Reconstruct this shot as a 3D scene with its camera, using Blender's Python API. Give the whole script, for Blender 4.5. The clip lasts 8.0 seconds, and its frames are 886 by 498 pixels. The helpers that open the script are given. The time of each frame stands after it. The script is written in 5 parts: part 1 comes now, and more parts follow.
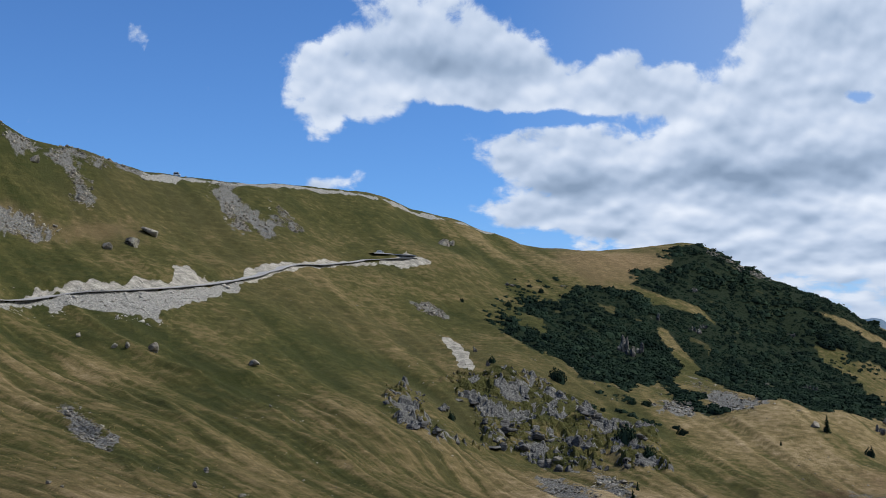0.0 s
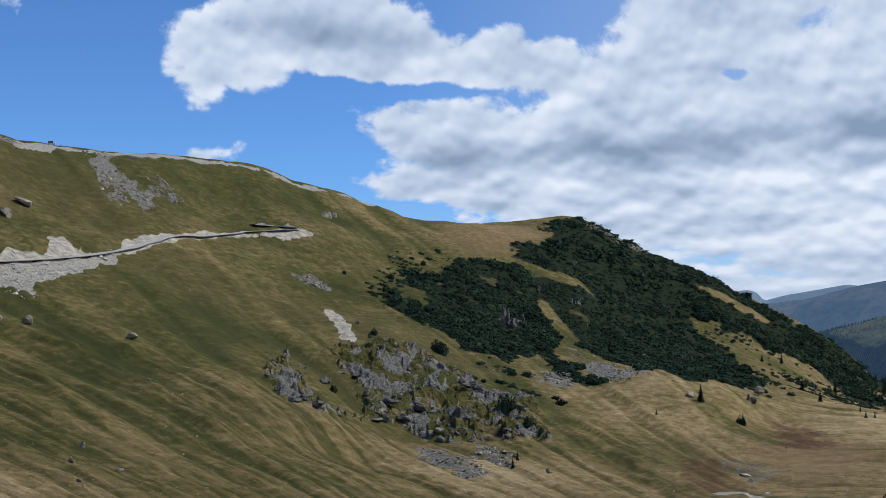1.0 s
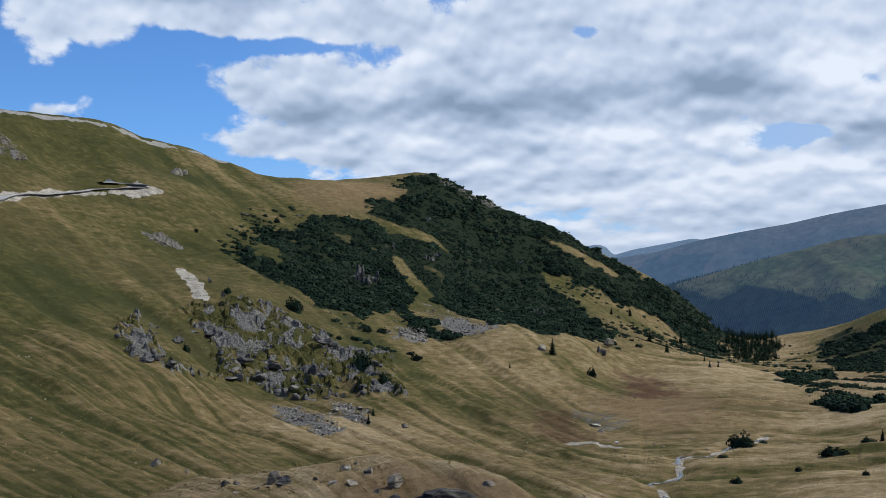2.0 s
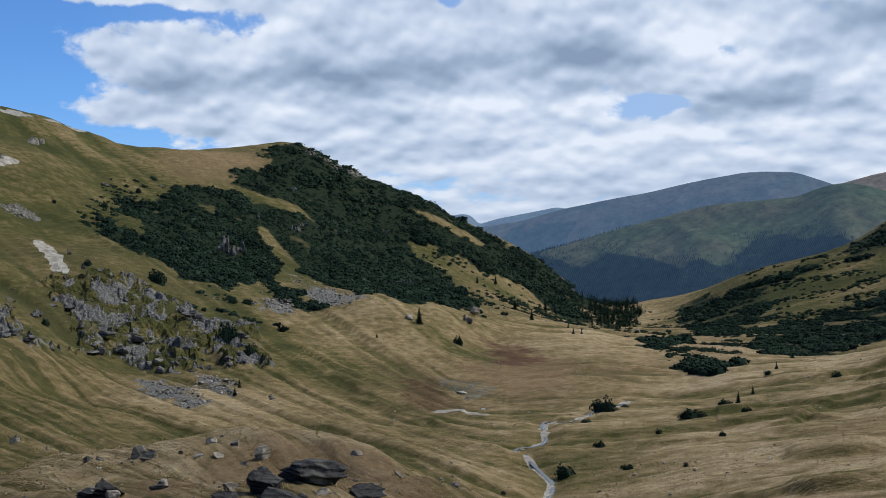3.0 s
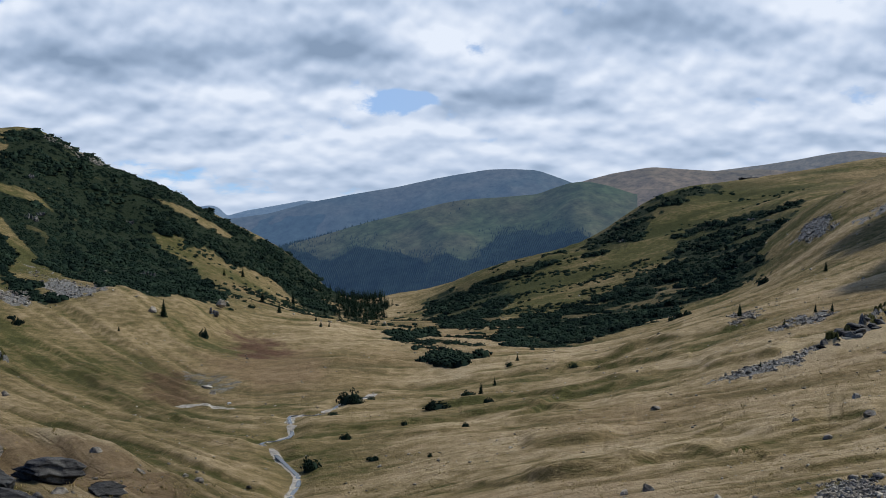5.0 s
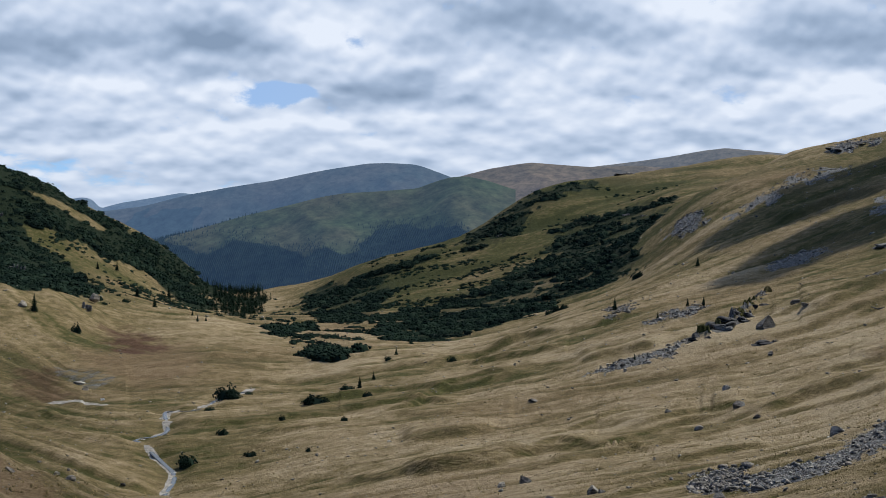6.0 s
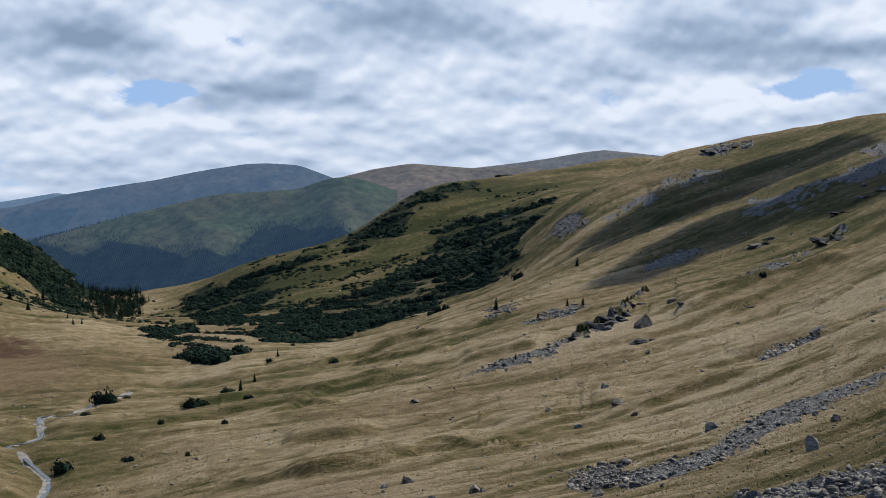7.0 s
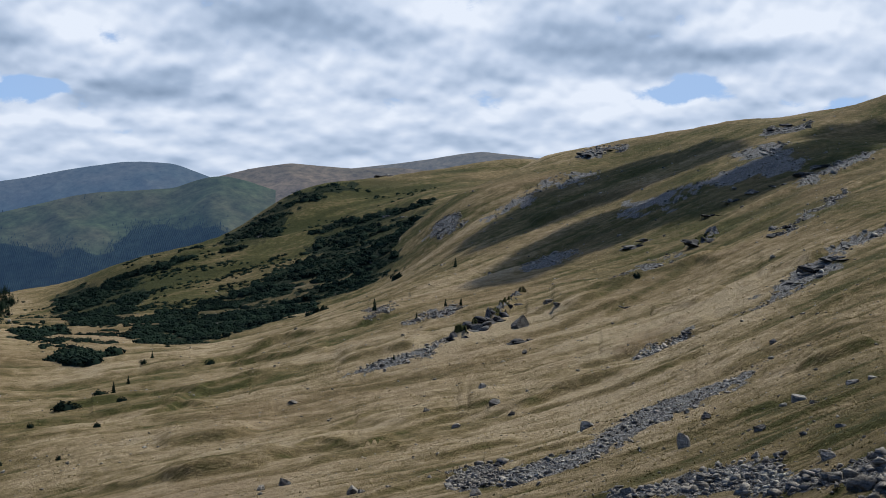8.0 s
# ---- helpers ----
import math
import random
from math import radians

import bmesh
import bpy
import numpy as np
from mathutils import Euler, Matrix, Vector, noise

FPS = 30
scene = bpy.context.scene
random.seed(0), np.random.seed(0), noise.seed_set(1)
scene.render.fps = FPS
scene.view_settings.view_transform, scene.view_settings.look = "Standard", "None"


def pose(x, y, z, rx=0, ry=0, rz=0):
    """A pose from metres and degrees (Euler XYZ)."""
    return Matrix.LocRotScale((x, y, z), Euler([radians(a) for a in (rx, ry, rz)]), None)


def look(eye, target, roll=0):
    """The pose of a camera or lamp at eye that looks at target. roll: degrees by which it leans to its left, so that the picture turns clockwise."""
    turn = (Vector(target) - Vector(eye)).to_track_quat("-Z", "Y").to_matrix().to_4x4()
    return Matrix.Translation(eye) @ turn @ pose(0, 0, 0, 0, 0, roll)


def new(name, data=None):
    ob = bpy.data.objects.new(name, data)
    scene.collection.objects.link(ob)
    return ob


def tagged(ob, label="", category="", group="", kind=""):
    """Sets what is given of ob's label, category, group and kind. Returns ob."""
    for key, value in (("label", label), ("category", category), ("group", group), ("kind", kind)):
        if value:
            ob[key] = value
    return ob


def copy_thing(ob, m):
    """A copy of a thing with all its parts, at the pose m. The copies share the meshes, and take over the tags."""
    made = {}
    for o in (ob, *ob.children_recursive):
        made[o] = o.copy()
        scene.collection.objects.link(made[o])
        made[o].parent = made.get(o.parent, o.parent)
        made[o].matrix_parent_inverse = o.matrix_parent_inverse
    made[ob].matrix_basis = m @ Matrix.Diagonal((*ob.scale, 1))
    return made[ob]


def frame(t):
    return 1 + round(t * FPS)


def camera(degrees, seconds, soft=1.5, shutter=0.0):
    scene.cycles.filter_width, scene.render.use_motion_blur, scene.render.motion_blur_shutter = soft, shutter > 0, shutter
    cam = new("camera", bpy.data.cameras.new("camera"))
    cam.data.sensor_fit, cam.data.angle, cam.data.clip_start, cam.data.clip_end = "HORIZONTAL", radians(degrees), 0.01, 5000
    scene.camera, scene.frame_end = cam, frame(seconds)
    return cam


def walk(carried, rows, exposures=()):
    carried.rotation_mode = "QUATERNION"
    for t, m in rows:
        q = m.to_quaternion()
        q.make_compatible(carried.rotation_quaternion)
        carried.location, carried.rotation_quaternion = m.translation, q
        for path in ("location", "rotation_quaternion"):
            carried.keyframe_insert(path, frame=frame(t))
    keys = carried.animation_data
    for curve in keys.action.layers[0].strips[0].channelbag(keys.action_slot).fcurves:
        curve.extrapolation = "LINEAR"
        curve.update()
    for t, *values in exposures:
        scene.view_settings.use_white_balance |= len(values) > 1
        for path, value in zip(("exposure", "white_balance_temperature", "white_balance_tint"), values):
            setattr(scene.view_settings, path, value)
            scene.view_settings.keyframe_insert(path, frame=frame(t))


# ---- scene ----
cam = camera(37.82, 8.0, soft=0.9)
EYE = (0.0, 0.0, 0.0)
# seconds, turn to the left, tilt up, lean to the left: the camera turns where it stands
TURNS = [
    (0, 0.104, 4.749, 0.636),
    (0.5, -2.030, 4.410, 0.501),
    (1, -5.125, 3.568, 0.483),
    (1.5, -8.589, 2.884, 0.281),
    (2, -11.578, 1.665, -0.229),
    (2.2, -12.790, 1.177, -0.428),
    (3.3, -19.213, 0.077, -0.632),
    (3.5, -20.469, 0.041, -0.566),
    (4, -24.170, 0.098, -0.409),
    (4.2, -25.086, 0.032, -0.355),
    (5.3, -30.087, -0.151, -0.001),
    (5.5, -31.166, -0.194, 0.061),
    (6, -33.932, -0.374, 0.112),
    (6.5, -36.366, -0.557, 0.036),
    (7, -39.157, -0.331, 0.039),
    (7.5, -41.509, -0.174, 0.147),
    (8, -44.526, -0.290, 0.274),
]
walk(cam, [(t, pose(*EYE, 90 + tilt, 0, turn) @ pose(0, 0, 0, 0, 0, lean)) for t, turn, tilt, lean in TURNS], exposures=[(0.0, 0.0), (8.0, 0.0)])

# ---- light ----
# the sun's bearing from +y towards +x, and its height, in degrees
SUN_TURN, SUN_RISE = 78.0, 50.0
to_sun = Vector((math.sin(radians(SUN_TURN)) * math.cos(radians(SUN_RISE)), math.cos(radians(SUN_TURN)) * math.cos(radians(SUN_RISE)), math.sin(radians(SUN_RISE))))
sun = new("sun", bpy.data.lights.new("sun", "SUN"))
sun.data.energy, sun.data.angle, sun.data.color = 4.0, radians(0.7), (0.97, 0.93, 0.86)
sun.matrix_world = look(to_sun * 100, (0, 0, 0))
tagged(sun, kind="structure")

world = bpy.data.worlds.new("sky")
scene.world = world
world.use_nodes = True
tree = world.node_tree
tree.nodes.clear()


def node(t, kind, ins=None, **props):
    """A shader node with its settings; ins: values or sockets for its inputs, by name or number."""
    n = t.nodes.new(kind)
    for key, value in props.items():
        setattr(n, key, value)
    for key, value in (ins or {}).items():
        if isinstance(value, bpy.types.NodeSocket):
            t.links.new(value, n.inputs[key])
        else:
            n.inputs[key].default_value = value
    return n


def maths(t, op, a, b=0.0, c=0.0, clamp=False):
    n = node(t, "ShaderNodeMath", {0: a, 1: b, 2: c}, operation=op)
    n.use_clamp = clamp
    return n.outputs[0]


def ramp(t, fac, *stops):
    n = node(t, "ShaderNodeValToRGB", {0: fac})
    while len(n.color_ramp.elements) < len(stops):
        n.color_ramp.elements.new(0.5)
    for e, (at, col) in zip(n.color_ramp.elements, stops):
        e.position, e.color = at, (*col, 1.0) if len(col) == 3 else col
    return n.outputs[0]


def mix(t, fac, a, b, how="MIX"):
    n = node(t, "ShaderNodeMix", data_type="RGBA", blend_type=how)
    for sock, value in ((n.inputs[0], fac), (n.inputs[6], a), (n.inputs[7], b)):
        if isinstance(value, bpy.types.NodeSocket):
            t.links.new(value, sock)
        else:
            sock.default_value = value if isinstance(value, float) else (*value, 1.0)
    return n.outputs[2]


sky = node(tree, "ShaderNodeTexSky", sky_type="NISHITA", sun_disc=False, sun_elevation=radians(SUN_RISE), sun_rotation=radians(SUN_TURN), altitude=2500.0, air_density=1.0, dust_density=0.2, ozone_density=3.0)

# where cloud gathers: bearing, height, half width, half height (degrees) and weight; below zero, a gap
CLOUDS = [(-0.8, 13.6, 3.9, 2.6, 0.95), (-5.4, 12.0, 2.6, 1.7, 0.75), (2.8, 12.3, 3.2, 1.6, 0.75), (7.8, 11.6, 3.4, 1.3, 0.75), (12.7, 10.8, 4.0, 1.4, 0.7), (17.4, 14.0, 3.8, 1.7, 0.7), (-13.0, 13.6, 1.7, 0.7, 0.55)]
CLOUDS += [(3.6, 8.7, 2.5, 1.4, 0.75), (7.3, 7.6, 3.4, 2.0, 0.75), (11.5, 7.8, 3.8, 2.1, 0.7), (2.8, 6.1, 2.3, 0.7, 0.6), (7.8, 5.8, 3.8, 1.1, 0.6), (13.8, 5.1, 5.0, 1.5, 0.55), (-5.9, 7.4, 1.5, 0.7, 0.75), (17.2, 9.2, 3.5, 1.8, 0.5)]
CLOUDS += [(26.2, 6.1, 2.6, 0.5, -0.75), (55.9, 6.6, 2.4, 0.55, -0.75), (20.5, 13.2, 2.2, 0.7, -0.4), (9.5, 14.6, 4.2, 1.1, -0.5), (61.6, 6.1, 2.2, 0.5, -0.5), (3.0, 10.5, 4.2, 0.45, -0.5), (18.5, 11.3, 1.6, 0.4, -0.5), (27.6, 6.2, 1.2, 0.4, -0.3), (19.0, 3.0, 5.0, 0.9, -0.25)]
# where the clouds are thick and turn a grey underside to the valley; below zero, a sunlit puff
GREYS = [(-0.3, 13.0, 3.2, 0.8, 0.8), (5.4, 7.5, 2.4, 0.9, 0.8), (13.0, 7.8, 3.0, 0.9, 0.7), (24.0, 8.8, 2.4, 0.9, 1.1), (30.4, 6.6, 2.2, 0.6, 0.9), (36.2, 9.8, 3.2, 0.9, 0.9), (42.0, 9.4, 3.0, 0.8, 0.6), (50.5, 8.9, 3.5, 0.8, 0.7), (54.8, 8.2, 4.5, 0.6, 0.8), (15.5, 6.1, 2.4, 0.5, 0.5)]
GREYS += [(18.0, 8.2, 3.0, 0.8, 0.5), (33.8, 6.4, 2.4, 0.5, 0.6), (29.0, 9.2, 2.2, 0.9, -0.8), (19.1, 6.6, 3.2, 0.5, -0.6), (25.0, 5.1, 4.0, 0.5, -0.5), (31.5, 5.2, 3.0, 0.5, -0.4), (9.6, 6.5, 1.6, 0.5, -0.5), (44.5, 10.0, 3.0, 0.9, -0.7), (51.4, 6.3, 3.2, 0.7, -0.6), (59.5, 9.3, 3.5, 0.9, -0.7), (38.3, 6.2, 3.2, 0.7, -0.4)]


def gathered(g, place, rows, total):
    """Adds soft mounds with flatter undersides to a number."""
    for a, e, ra, re, weight in rows:
        off = node(g, "ShaderNodeVectorMath", {0: place, 1: (a, e, 0)}, operation="SUBTRACT").outputs[0]
        off = node(g, "ShaderNodeVectorMath", {0: off, 1: (1 / ra, 1 / re, 0)}, operation="MULTIPLY").outputs[0]
        d2 = node(g, "ShaderNodeVectorMath", {0: off, 1: off}, operation="DOT_PRODUCT").outputs["Value"]
        total = maths(g, "ADD", total, maths(g, "MULTIPLY", maths(g, "POWER", 0.37, d2), weight))
    return total


def cloud_group():
    """How much cloud there is in a direction, and how high its heaps stand out there."""
    g = bpy.data.node_groups.new("cloud_density", "ShaderNodeTree")
    g.interface.new_socket("Place", in_out="INPUT", socket_type="NodeSocketVector")
    g.interface.new_socket("Density", in_out="OUTPUT", socket_type="NodeSocketFloat")
    g.interface.new_socket("Heap", in_out="OUTPUT", socket_type="NodeSocketFloat")
    g.interface.new_socket("Fray", in_out="OUTPUT", socket_type="NodeSocketFloat")
    place, out = node(g, "NodeGroupInput").outputs[0], node(g, "NodeGroupOutput")
    xyz = node(g, "ShaderNodeSeparateXYZ", {0: place}).outputs
    # clouds lie in rows that crowd together towards the horizon
    row = maths(g, "MULTIPLY", maths(g, "LOGARITHM", maths(g, "ADD", maths(g, "MAXIMUM", xyz[1], 0.0), 3.0), 2.718), 8.5)
    flat = node(g, "ShaderNodeCombineXYZ", {0: maths(g, "MULTIPLY", xyz[0], 0.50), 1: row, 2: 0.0}).outputs[0]
    stir = node(g, "ShaderNodeTexNoise", {"Vector": flat, "Scale": 0.55, "Detail": 1.0, "Roughness": 0.5}).outputs["Color"]
    stir = node(g, "ShaderNodeVectorMath", {0: stir, 1: (0.5, 0.5, 0.5)}, operation="SUBTRACT").outputs[0]
    moved = node(g, "ShaderNodeVectorMath", {0: stir, 1: (3.4, 1.8, 0.0), 2: place}, operation="MULTIPLY_ADD").outputs[0]
    east = node(g, "ShaderNodeMapRange", {0: xyz[0], 1: 6.0, 2: 22.0, 3: -0.42, 4: 0.42}, interpolation_type="SMOOTHSTEP").outputs[0]
    total = gathered(g, moved, CLOUDS, east)
    wide = node(g, "ShaderNodeTexNoise", {"Vector": flat, "Scale": 0.6, "Detail": 2.0, "Roughness": 0.5}).outputs[0]
    lumps = node(g, "ShaderNodeTexVoronoi", {"Vector": flat, "Scale": 0.95, "Detail": 2.0, "Roughness": 0.5, "Smoothness": 0.35}, feature="SMOOTH_F1", normalize=True).outputs["Distance"]
    heap = maths(g, "ADD", maths(g, "MULTIPLY", maths(g, "SUBTRACT", 0.42, lumps), 0.9), maths(g, "MULTIPLY", maths(g, "SUBTRACT", wide, 0.5), 1.2))
    fray = node(g, "ShaderNodeTexNoise", {"Vector": flat, "Scale": 1.7, "Detail": 9.0, "Roughness": 0.62, "Distortion": 0.25}).outputs[0]
    frayed = maths(g, "MULTIPLY", maths(g, "SUBTRACT", fray, 0.5), 0.85)
    g.links.new(maths(g, "ADD", maths(g, "ADD", total, heap), frayed), out.inputs[0])
    g.links.new(heap, out.inputs[1])
    g.links.new(frayed, out.inputs[2])
    return g


way = node(tree, "ShaderNodeTexCoord").outputs["Generated"]
split = node(tree, "ShaderNodeSeparateXYZ", {0: way}).outputs
bearing = maths(tree, "MULTIPLY", maths(tree, "ARCTAN2", split[0], split[1]), 57.2958)
lift = maths(tree, "MULTIPLY", maths(tree, "ARCSINE", split[2]), 57.2958)
place = node(tree, "ShaderNodeCombineXYZ", {0: bearing, 1: lift, 2: 0.0}).outputs[0]
group = cloud_group()
here = node(tree, "ShaderNodeGroup", {0: place}, node_tree=group).outputs
above = node(tree, "ShaderNodeGroup", {0: node(tree, "ShaderNodeVectorMath", {0: place, 1: (-0.10, 0.34, 0)}, operation="ADD").outputs[0]}, node_tree=group).outputs
cover = node(tree, "ShaderNodeMapRange", {0: here[0], 1: 0.02, 2: 0.30}, interpolation_type="SMOOTHSTEP").outputs[0]
# white where a heap rounds off above, grey under thick cloud
crown = maths(tree, "MULTIPLY", maths(tree, "SUBTRACT", here[1], above[1]), 1.45)
crown = maths(tree, "ADD", crown, maths(tree, "MULTIPLY", here[2], 0.48))
thick = gathered(tree, place, GREYS, maths(tree, "MULTIPLY", maths(tree, "SUBTRACT", here[0], 0.45), 0.35))
shine = maths(tree, "ADD", maths(tree, "SUBTRACT", crown, maths(tree, "MULTIPLY", thick, 0.62)), 0.69)
cloud = ramp(tree, shine, (0.0, (0.245, 0.335, 0.48)), (0.35, (0.37, 0.475, 0.645)), (0.65, (0.55, 0.65, 0.82)), (1.0, (0.79, 0.86, 0.98)))
blue = mix(tree, 1.0, sky.outputs[0], (0.062, 0.096, 0.135), "MULTIPLY")
haze = node(tree, "ShaderNodeMapRange", {0: lift, 1: 0.0, 2: 7.0, 3: 0.75, 4: 0.0}, interpolation_type="SMOOTHSTEP").outputs[0]
east = node(tree, "ShaderNodeMapRange", {0: bearing, 1: 2.0, 2: 30.0, 3: 0.0, 4: 0.8}).outputs[0]
blue = mix(tree, maths(tree, "MAXIMUM", haze, east), blue, (0.40, 0.53, 0.74))
seen = mix(tree, cover, blue, mix(tree, maths(tree, "MULTIPLY", haze, 0.5), cloud, (0.5, 0.6, 0.76)))
back = node(tree, "ShaderNodeBackground", {0: seen, 1: 1.0})
tree.links.new(back.outputs[0], node(tree, "ShaderNodeOutputWorld").inputs[0])


# ---- materials ----
def material(name, rough=0.9, gloss=0.15):
    m = bpy.data.materials.new(name)
    m.use_nodes = True
    t = m.node_tree
    t.nodes.clear()
    out = node(t, "ShaderNodeOutputMaterial")
    bsdf = node(t, "ShaderNodeBsdfPrincipled", {"Roughness": rough, "Specular IOR Level": gloss})
    t.links.new(bsdf.outputs[0], out.inputs[0])
    return m, t, bsdf


def speckle(t, scale, detail=3.0, rough=0.55, at=None):
    at = at or node(t, "ShaderNodeNewGeometry").outputs["Position"]
    return node(t, "ShaderNodeTexNoise", {"Vector": at, "Scale": scale, "Detail": detail, "Roughness": rough}).outputs[0]


def bumped(t, bsdf, strength, distance, *heights):
    total = heights[0]
    for h in heights[1:]:
        total = maths(t, "ADD", total, h)
    t.links.new(node(t, "ShaderNodeBump", {"Strength": strength, "Distance": distance, "Height": total}).outputs[0], bsdf.inputs["Normal"])


def turf_material(name, dark_stone, light_stone):
    m, t, b = material(name, 0.95, 0.05)
    kinds, more = (node(t, "ShaderNodeAttribute", attribute_name=n) for n in ("kinds", "kinds_more"))
    k = node(t, "ShaderNodeSeparateColor", {0: kinds.outputs[0]}).outputs
    l = node(t, "ShaderNodeSeparateColor", {0: more.outputs[0]}).outputs
    wide, mid, fine = speckle(t, 0.035, 4), speckle(t, 0.28, 4), speckle(t, 1.7, 5, 0.72)
    # the grass lies in streaks along the steps, which are laid round the camera
    steps = node(t, "ShaderNodeAttribute", attribute_name="steps").outputs["Vector"]
    level = node(t, "ShaderNodeAttribute", attribute_name="level").outputs["Vector"]
    afar = node(t, "ShaderNodeSeparateXYZ", {0: level}).outputs[2]
    streak = maths(t, "ADD", maths(t, "MULTIPLY", speckle(t, 1.0, 4, 0.6, steps), maths(t, "SUBTRACT", 1.0, afar)), maths(t, "MULTIPLY", speckle(t, 1.0, 4, 0.6, level), afar))
    thread = maths(t, "ADD", maths(t, "MULTIPLY", speckle(t, 4.0, 4, 0.65, steps), maths(t, "SUBTRACT", 1.0, afar)), maths(t, "MULTIPLY", speckle(t, 3.0, 4, 0.65, level), afar))
    grit = speckle(t, 6.0, 3, 0.75)
    dry = maths(t, "ADD", k[0], maths(t, "MULTIPLY", maths(t, "SUBTRACT", mid, 0.5), 0.9))
    dry = maths(t, "ADD", dry, maths(t, "MULTIPLY", maths(t, "SUBTRACT", wide, 0.5), 0.7))
    dry = maths(t, "ADD", dry, maths(t, "MULTIPLY", maths(t, "SUBTRACT", streak, 0.5), 0.55))
    # hollows, risers and bank fronts: greener grass, their shade put into the colour
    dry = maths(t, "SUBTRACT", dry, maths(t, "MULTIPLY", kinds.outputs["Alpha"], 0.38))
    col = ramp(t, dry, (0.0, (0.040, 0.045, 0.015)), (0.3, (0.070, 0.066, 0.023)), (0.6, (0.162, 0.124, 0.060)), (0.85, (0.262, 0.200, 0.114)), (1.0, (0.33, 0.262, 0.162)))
    col = mix(t, maths(t, "MULTIPLY", k[2], 0.68), col, mix(t, mid, (0.15, 0.098, 0.052), (0.235, 0.165, 0.10)))
    # the darker bare patches
    col = mix(t, l[1], col, mix(t, fine, (0.042, 0.017, 0.014), (0.085, 0.040, 0.030)))
    # near-black green ground under the pines and spruces
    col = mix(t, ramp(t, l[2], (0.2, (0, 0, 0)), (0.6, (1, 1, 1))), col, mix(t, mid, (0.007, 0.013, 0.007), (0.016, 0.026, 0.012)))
    # stony ground, in which turf shows
    rock = mix(t, ramp(t, fine, (0.35, (0, 0, 0)), (0.65, (1, 1, 1))), dark_stone, light_stone)
    bare = maths(t, "SUBTRACT", maths(t, "MULTIPLY", k[1], 1.5), maths(t, "MULTIPLY", mid, 0.75), clamp=True)
    col = mix(t, ramp(t, bare, (0.3, (0, 0, 0)), (0.55, (1, 1, 1))), col, rock)
    chalk = mix(t, ramp(t, speckle(t, 0.35, 6, 0.7), (0.35, (0, 0, 0)), (0.65, (1, 1, 1))), (0.19, 0.178, 0.16), (0.45, 0.42, 0.37))
    ragged = maths(t, "ADD", l[0], maths(t, "MULTIPLY", maths(t, "SUBTRACT", mid, 0.5), 0.6))
    col = mix(t, ramp(t, ragged, (0.4, (0, 0, 0)), (0.6, (1, 1, 1))), col, chalk)
    gravel = mix(t, ramp(t, speckle(t, 1.1, 6, 0.7), (0.35, (0, 0, 0)), (0.65, (1, 1, 1))), (0.13, 0.128, 0.12), (0.40, 0.385, 0.36))
    spill = maths(t, "ADD", more.outputs["Alpha"], maths(t, "MULTIPLY", maths(t, "SUBTRACT", mid, 0.5), 0.8))
    col = mix(t, ramp(t, spill, (0.4, (0, 0, 0)), (0.6, (1, 1, 1))), col, gravel)
    col = mix(t, 1.0, col, ramp(t, fine, (0.3, (0.70, 0.70, 0.70)), (0.7, (1.26, 1.26, 1.26))), "MULTIPLY")
    col = mix(t, 1.0, col, ramp(t, grit, (0.3, (0.74, 0.74, 0.72)), (0.7, (1.24, 1.24, 1.24))), "MULTIPLY")
    col = mix(t, 1.0, col, ramp(t, thread, (0.3, (0.88, 0.90, 0.87)), (0.7, (1.10, 1.09, 1.10))), "MULTIPLY")
    t.links.new(col, b.inputs["Base Color"])
    bumped(t, b, 0.9, 0.5, fine, maths(t, "MULTIPLY", thread, 1.2), maths(t, "MULTIPLY", grit, 0.3))
    return m


def rock_material(name, dark, light, lichen, scale=1.0):
    m, t, b = material(name, 0.85, 0.25)
    shift = node(t, "ShaderNodeObjectInfo").outputs["Random"]
    a, c, d = speckle(t, 0.5 * scale, 5, 0.65), speckle(t, 4 * scale, 6, 0.65), speckle(t, 0.22 * scale, 3)
    bands = node(t, "ShaderNodeMapping", {"Vector": node(t, "ShaderNodeNewGeometry").outputs["Position"], "Rotation": (0.35, 0.2, 0.0), "Scale": (0.5, 0.5, 5.0)}).outputs[0]
    layer = speckle(t, 0.9 * scale, 4, 0.6, bands)
    col = mix(t, ramp(t, a, (0.3, (0, 0, 0)), (0.7, (1, 1, 1))), dark, light)
    col = mix(t, ramp(t, layer, (0.35, (1, 1, 1)), (0.5, (0, 0, 0))), col, tuple(v * 0.55 for v in dark))
    col = mix(t, ramp(t, d, (0.52, (0, 0, 0)), (0.66, (0.8, 0.8, 0.8))), col, lichen)
    col = mix(t, 1.0, col, ramp(t, c, (0.25, (0.6, 0.6, 0.6)), (0.75, (1.3, 1.3, 1.3))), "MULTIPLY")
    col = mix(t, 1.0, col, ramp(t, shift, (0.0, (0.8, 0.8, 0.8)), (1.0, (1.15, 1.13, 1.1))), "MULTIPLY")
    t.links.new(col, b.inputs["Base Color"])
    bumped(t, b, 0.7, 0.25 / scale, c, layer)
    return m


def needle_material(name, dark, light, scale=0.4):
    m, t, b = material(name, 1.0, 0.02)
    each = node(t, "ShaderNodeNewGeometry").outputs["Random Per Island"]
    col = mix(t, each, dark, light)
    col = mix(t, 1.0, col, ramp(t, speckle(t, scale * 0.12, 3), (0.35, (0.5, 0.56, 0.58)), (0.65, (1.5, 1.42, 1.25))), "MULTIPLY")
    t.links.new(col, b.inputs["Base Color"])
    return m


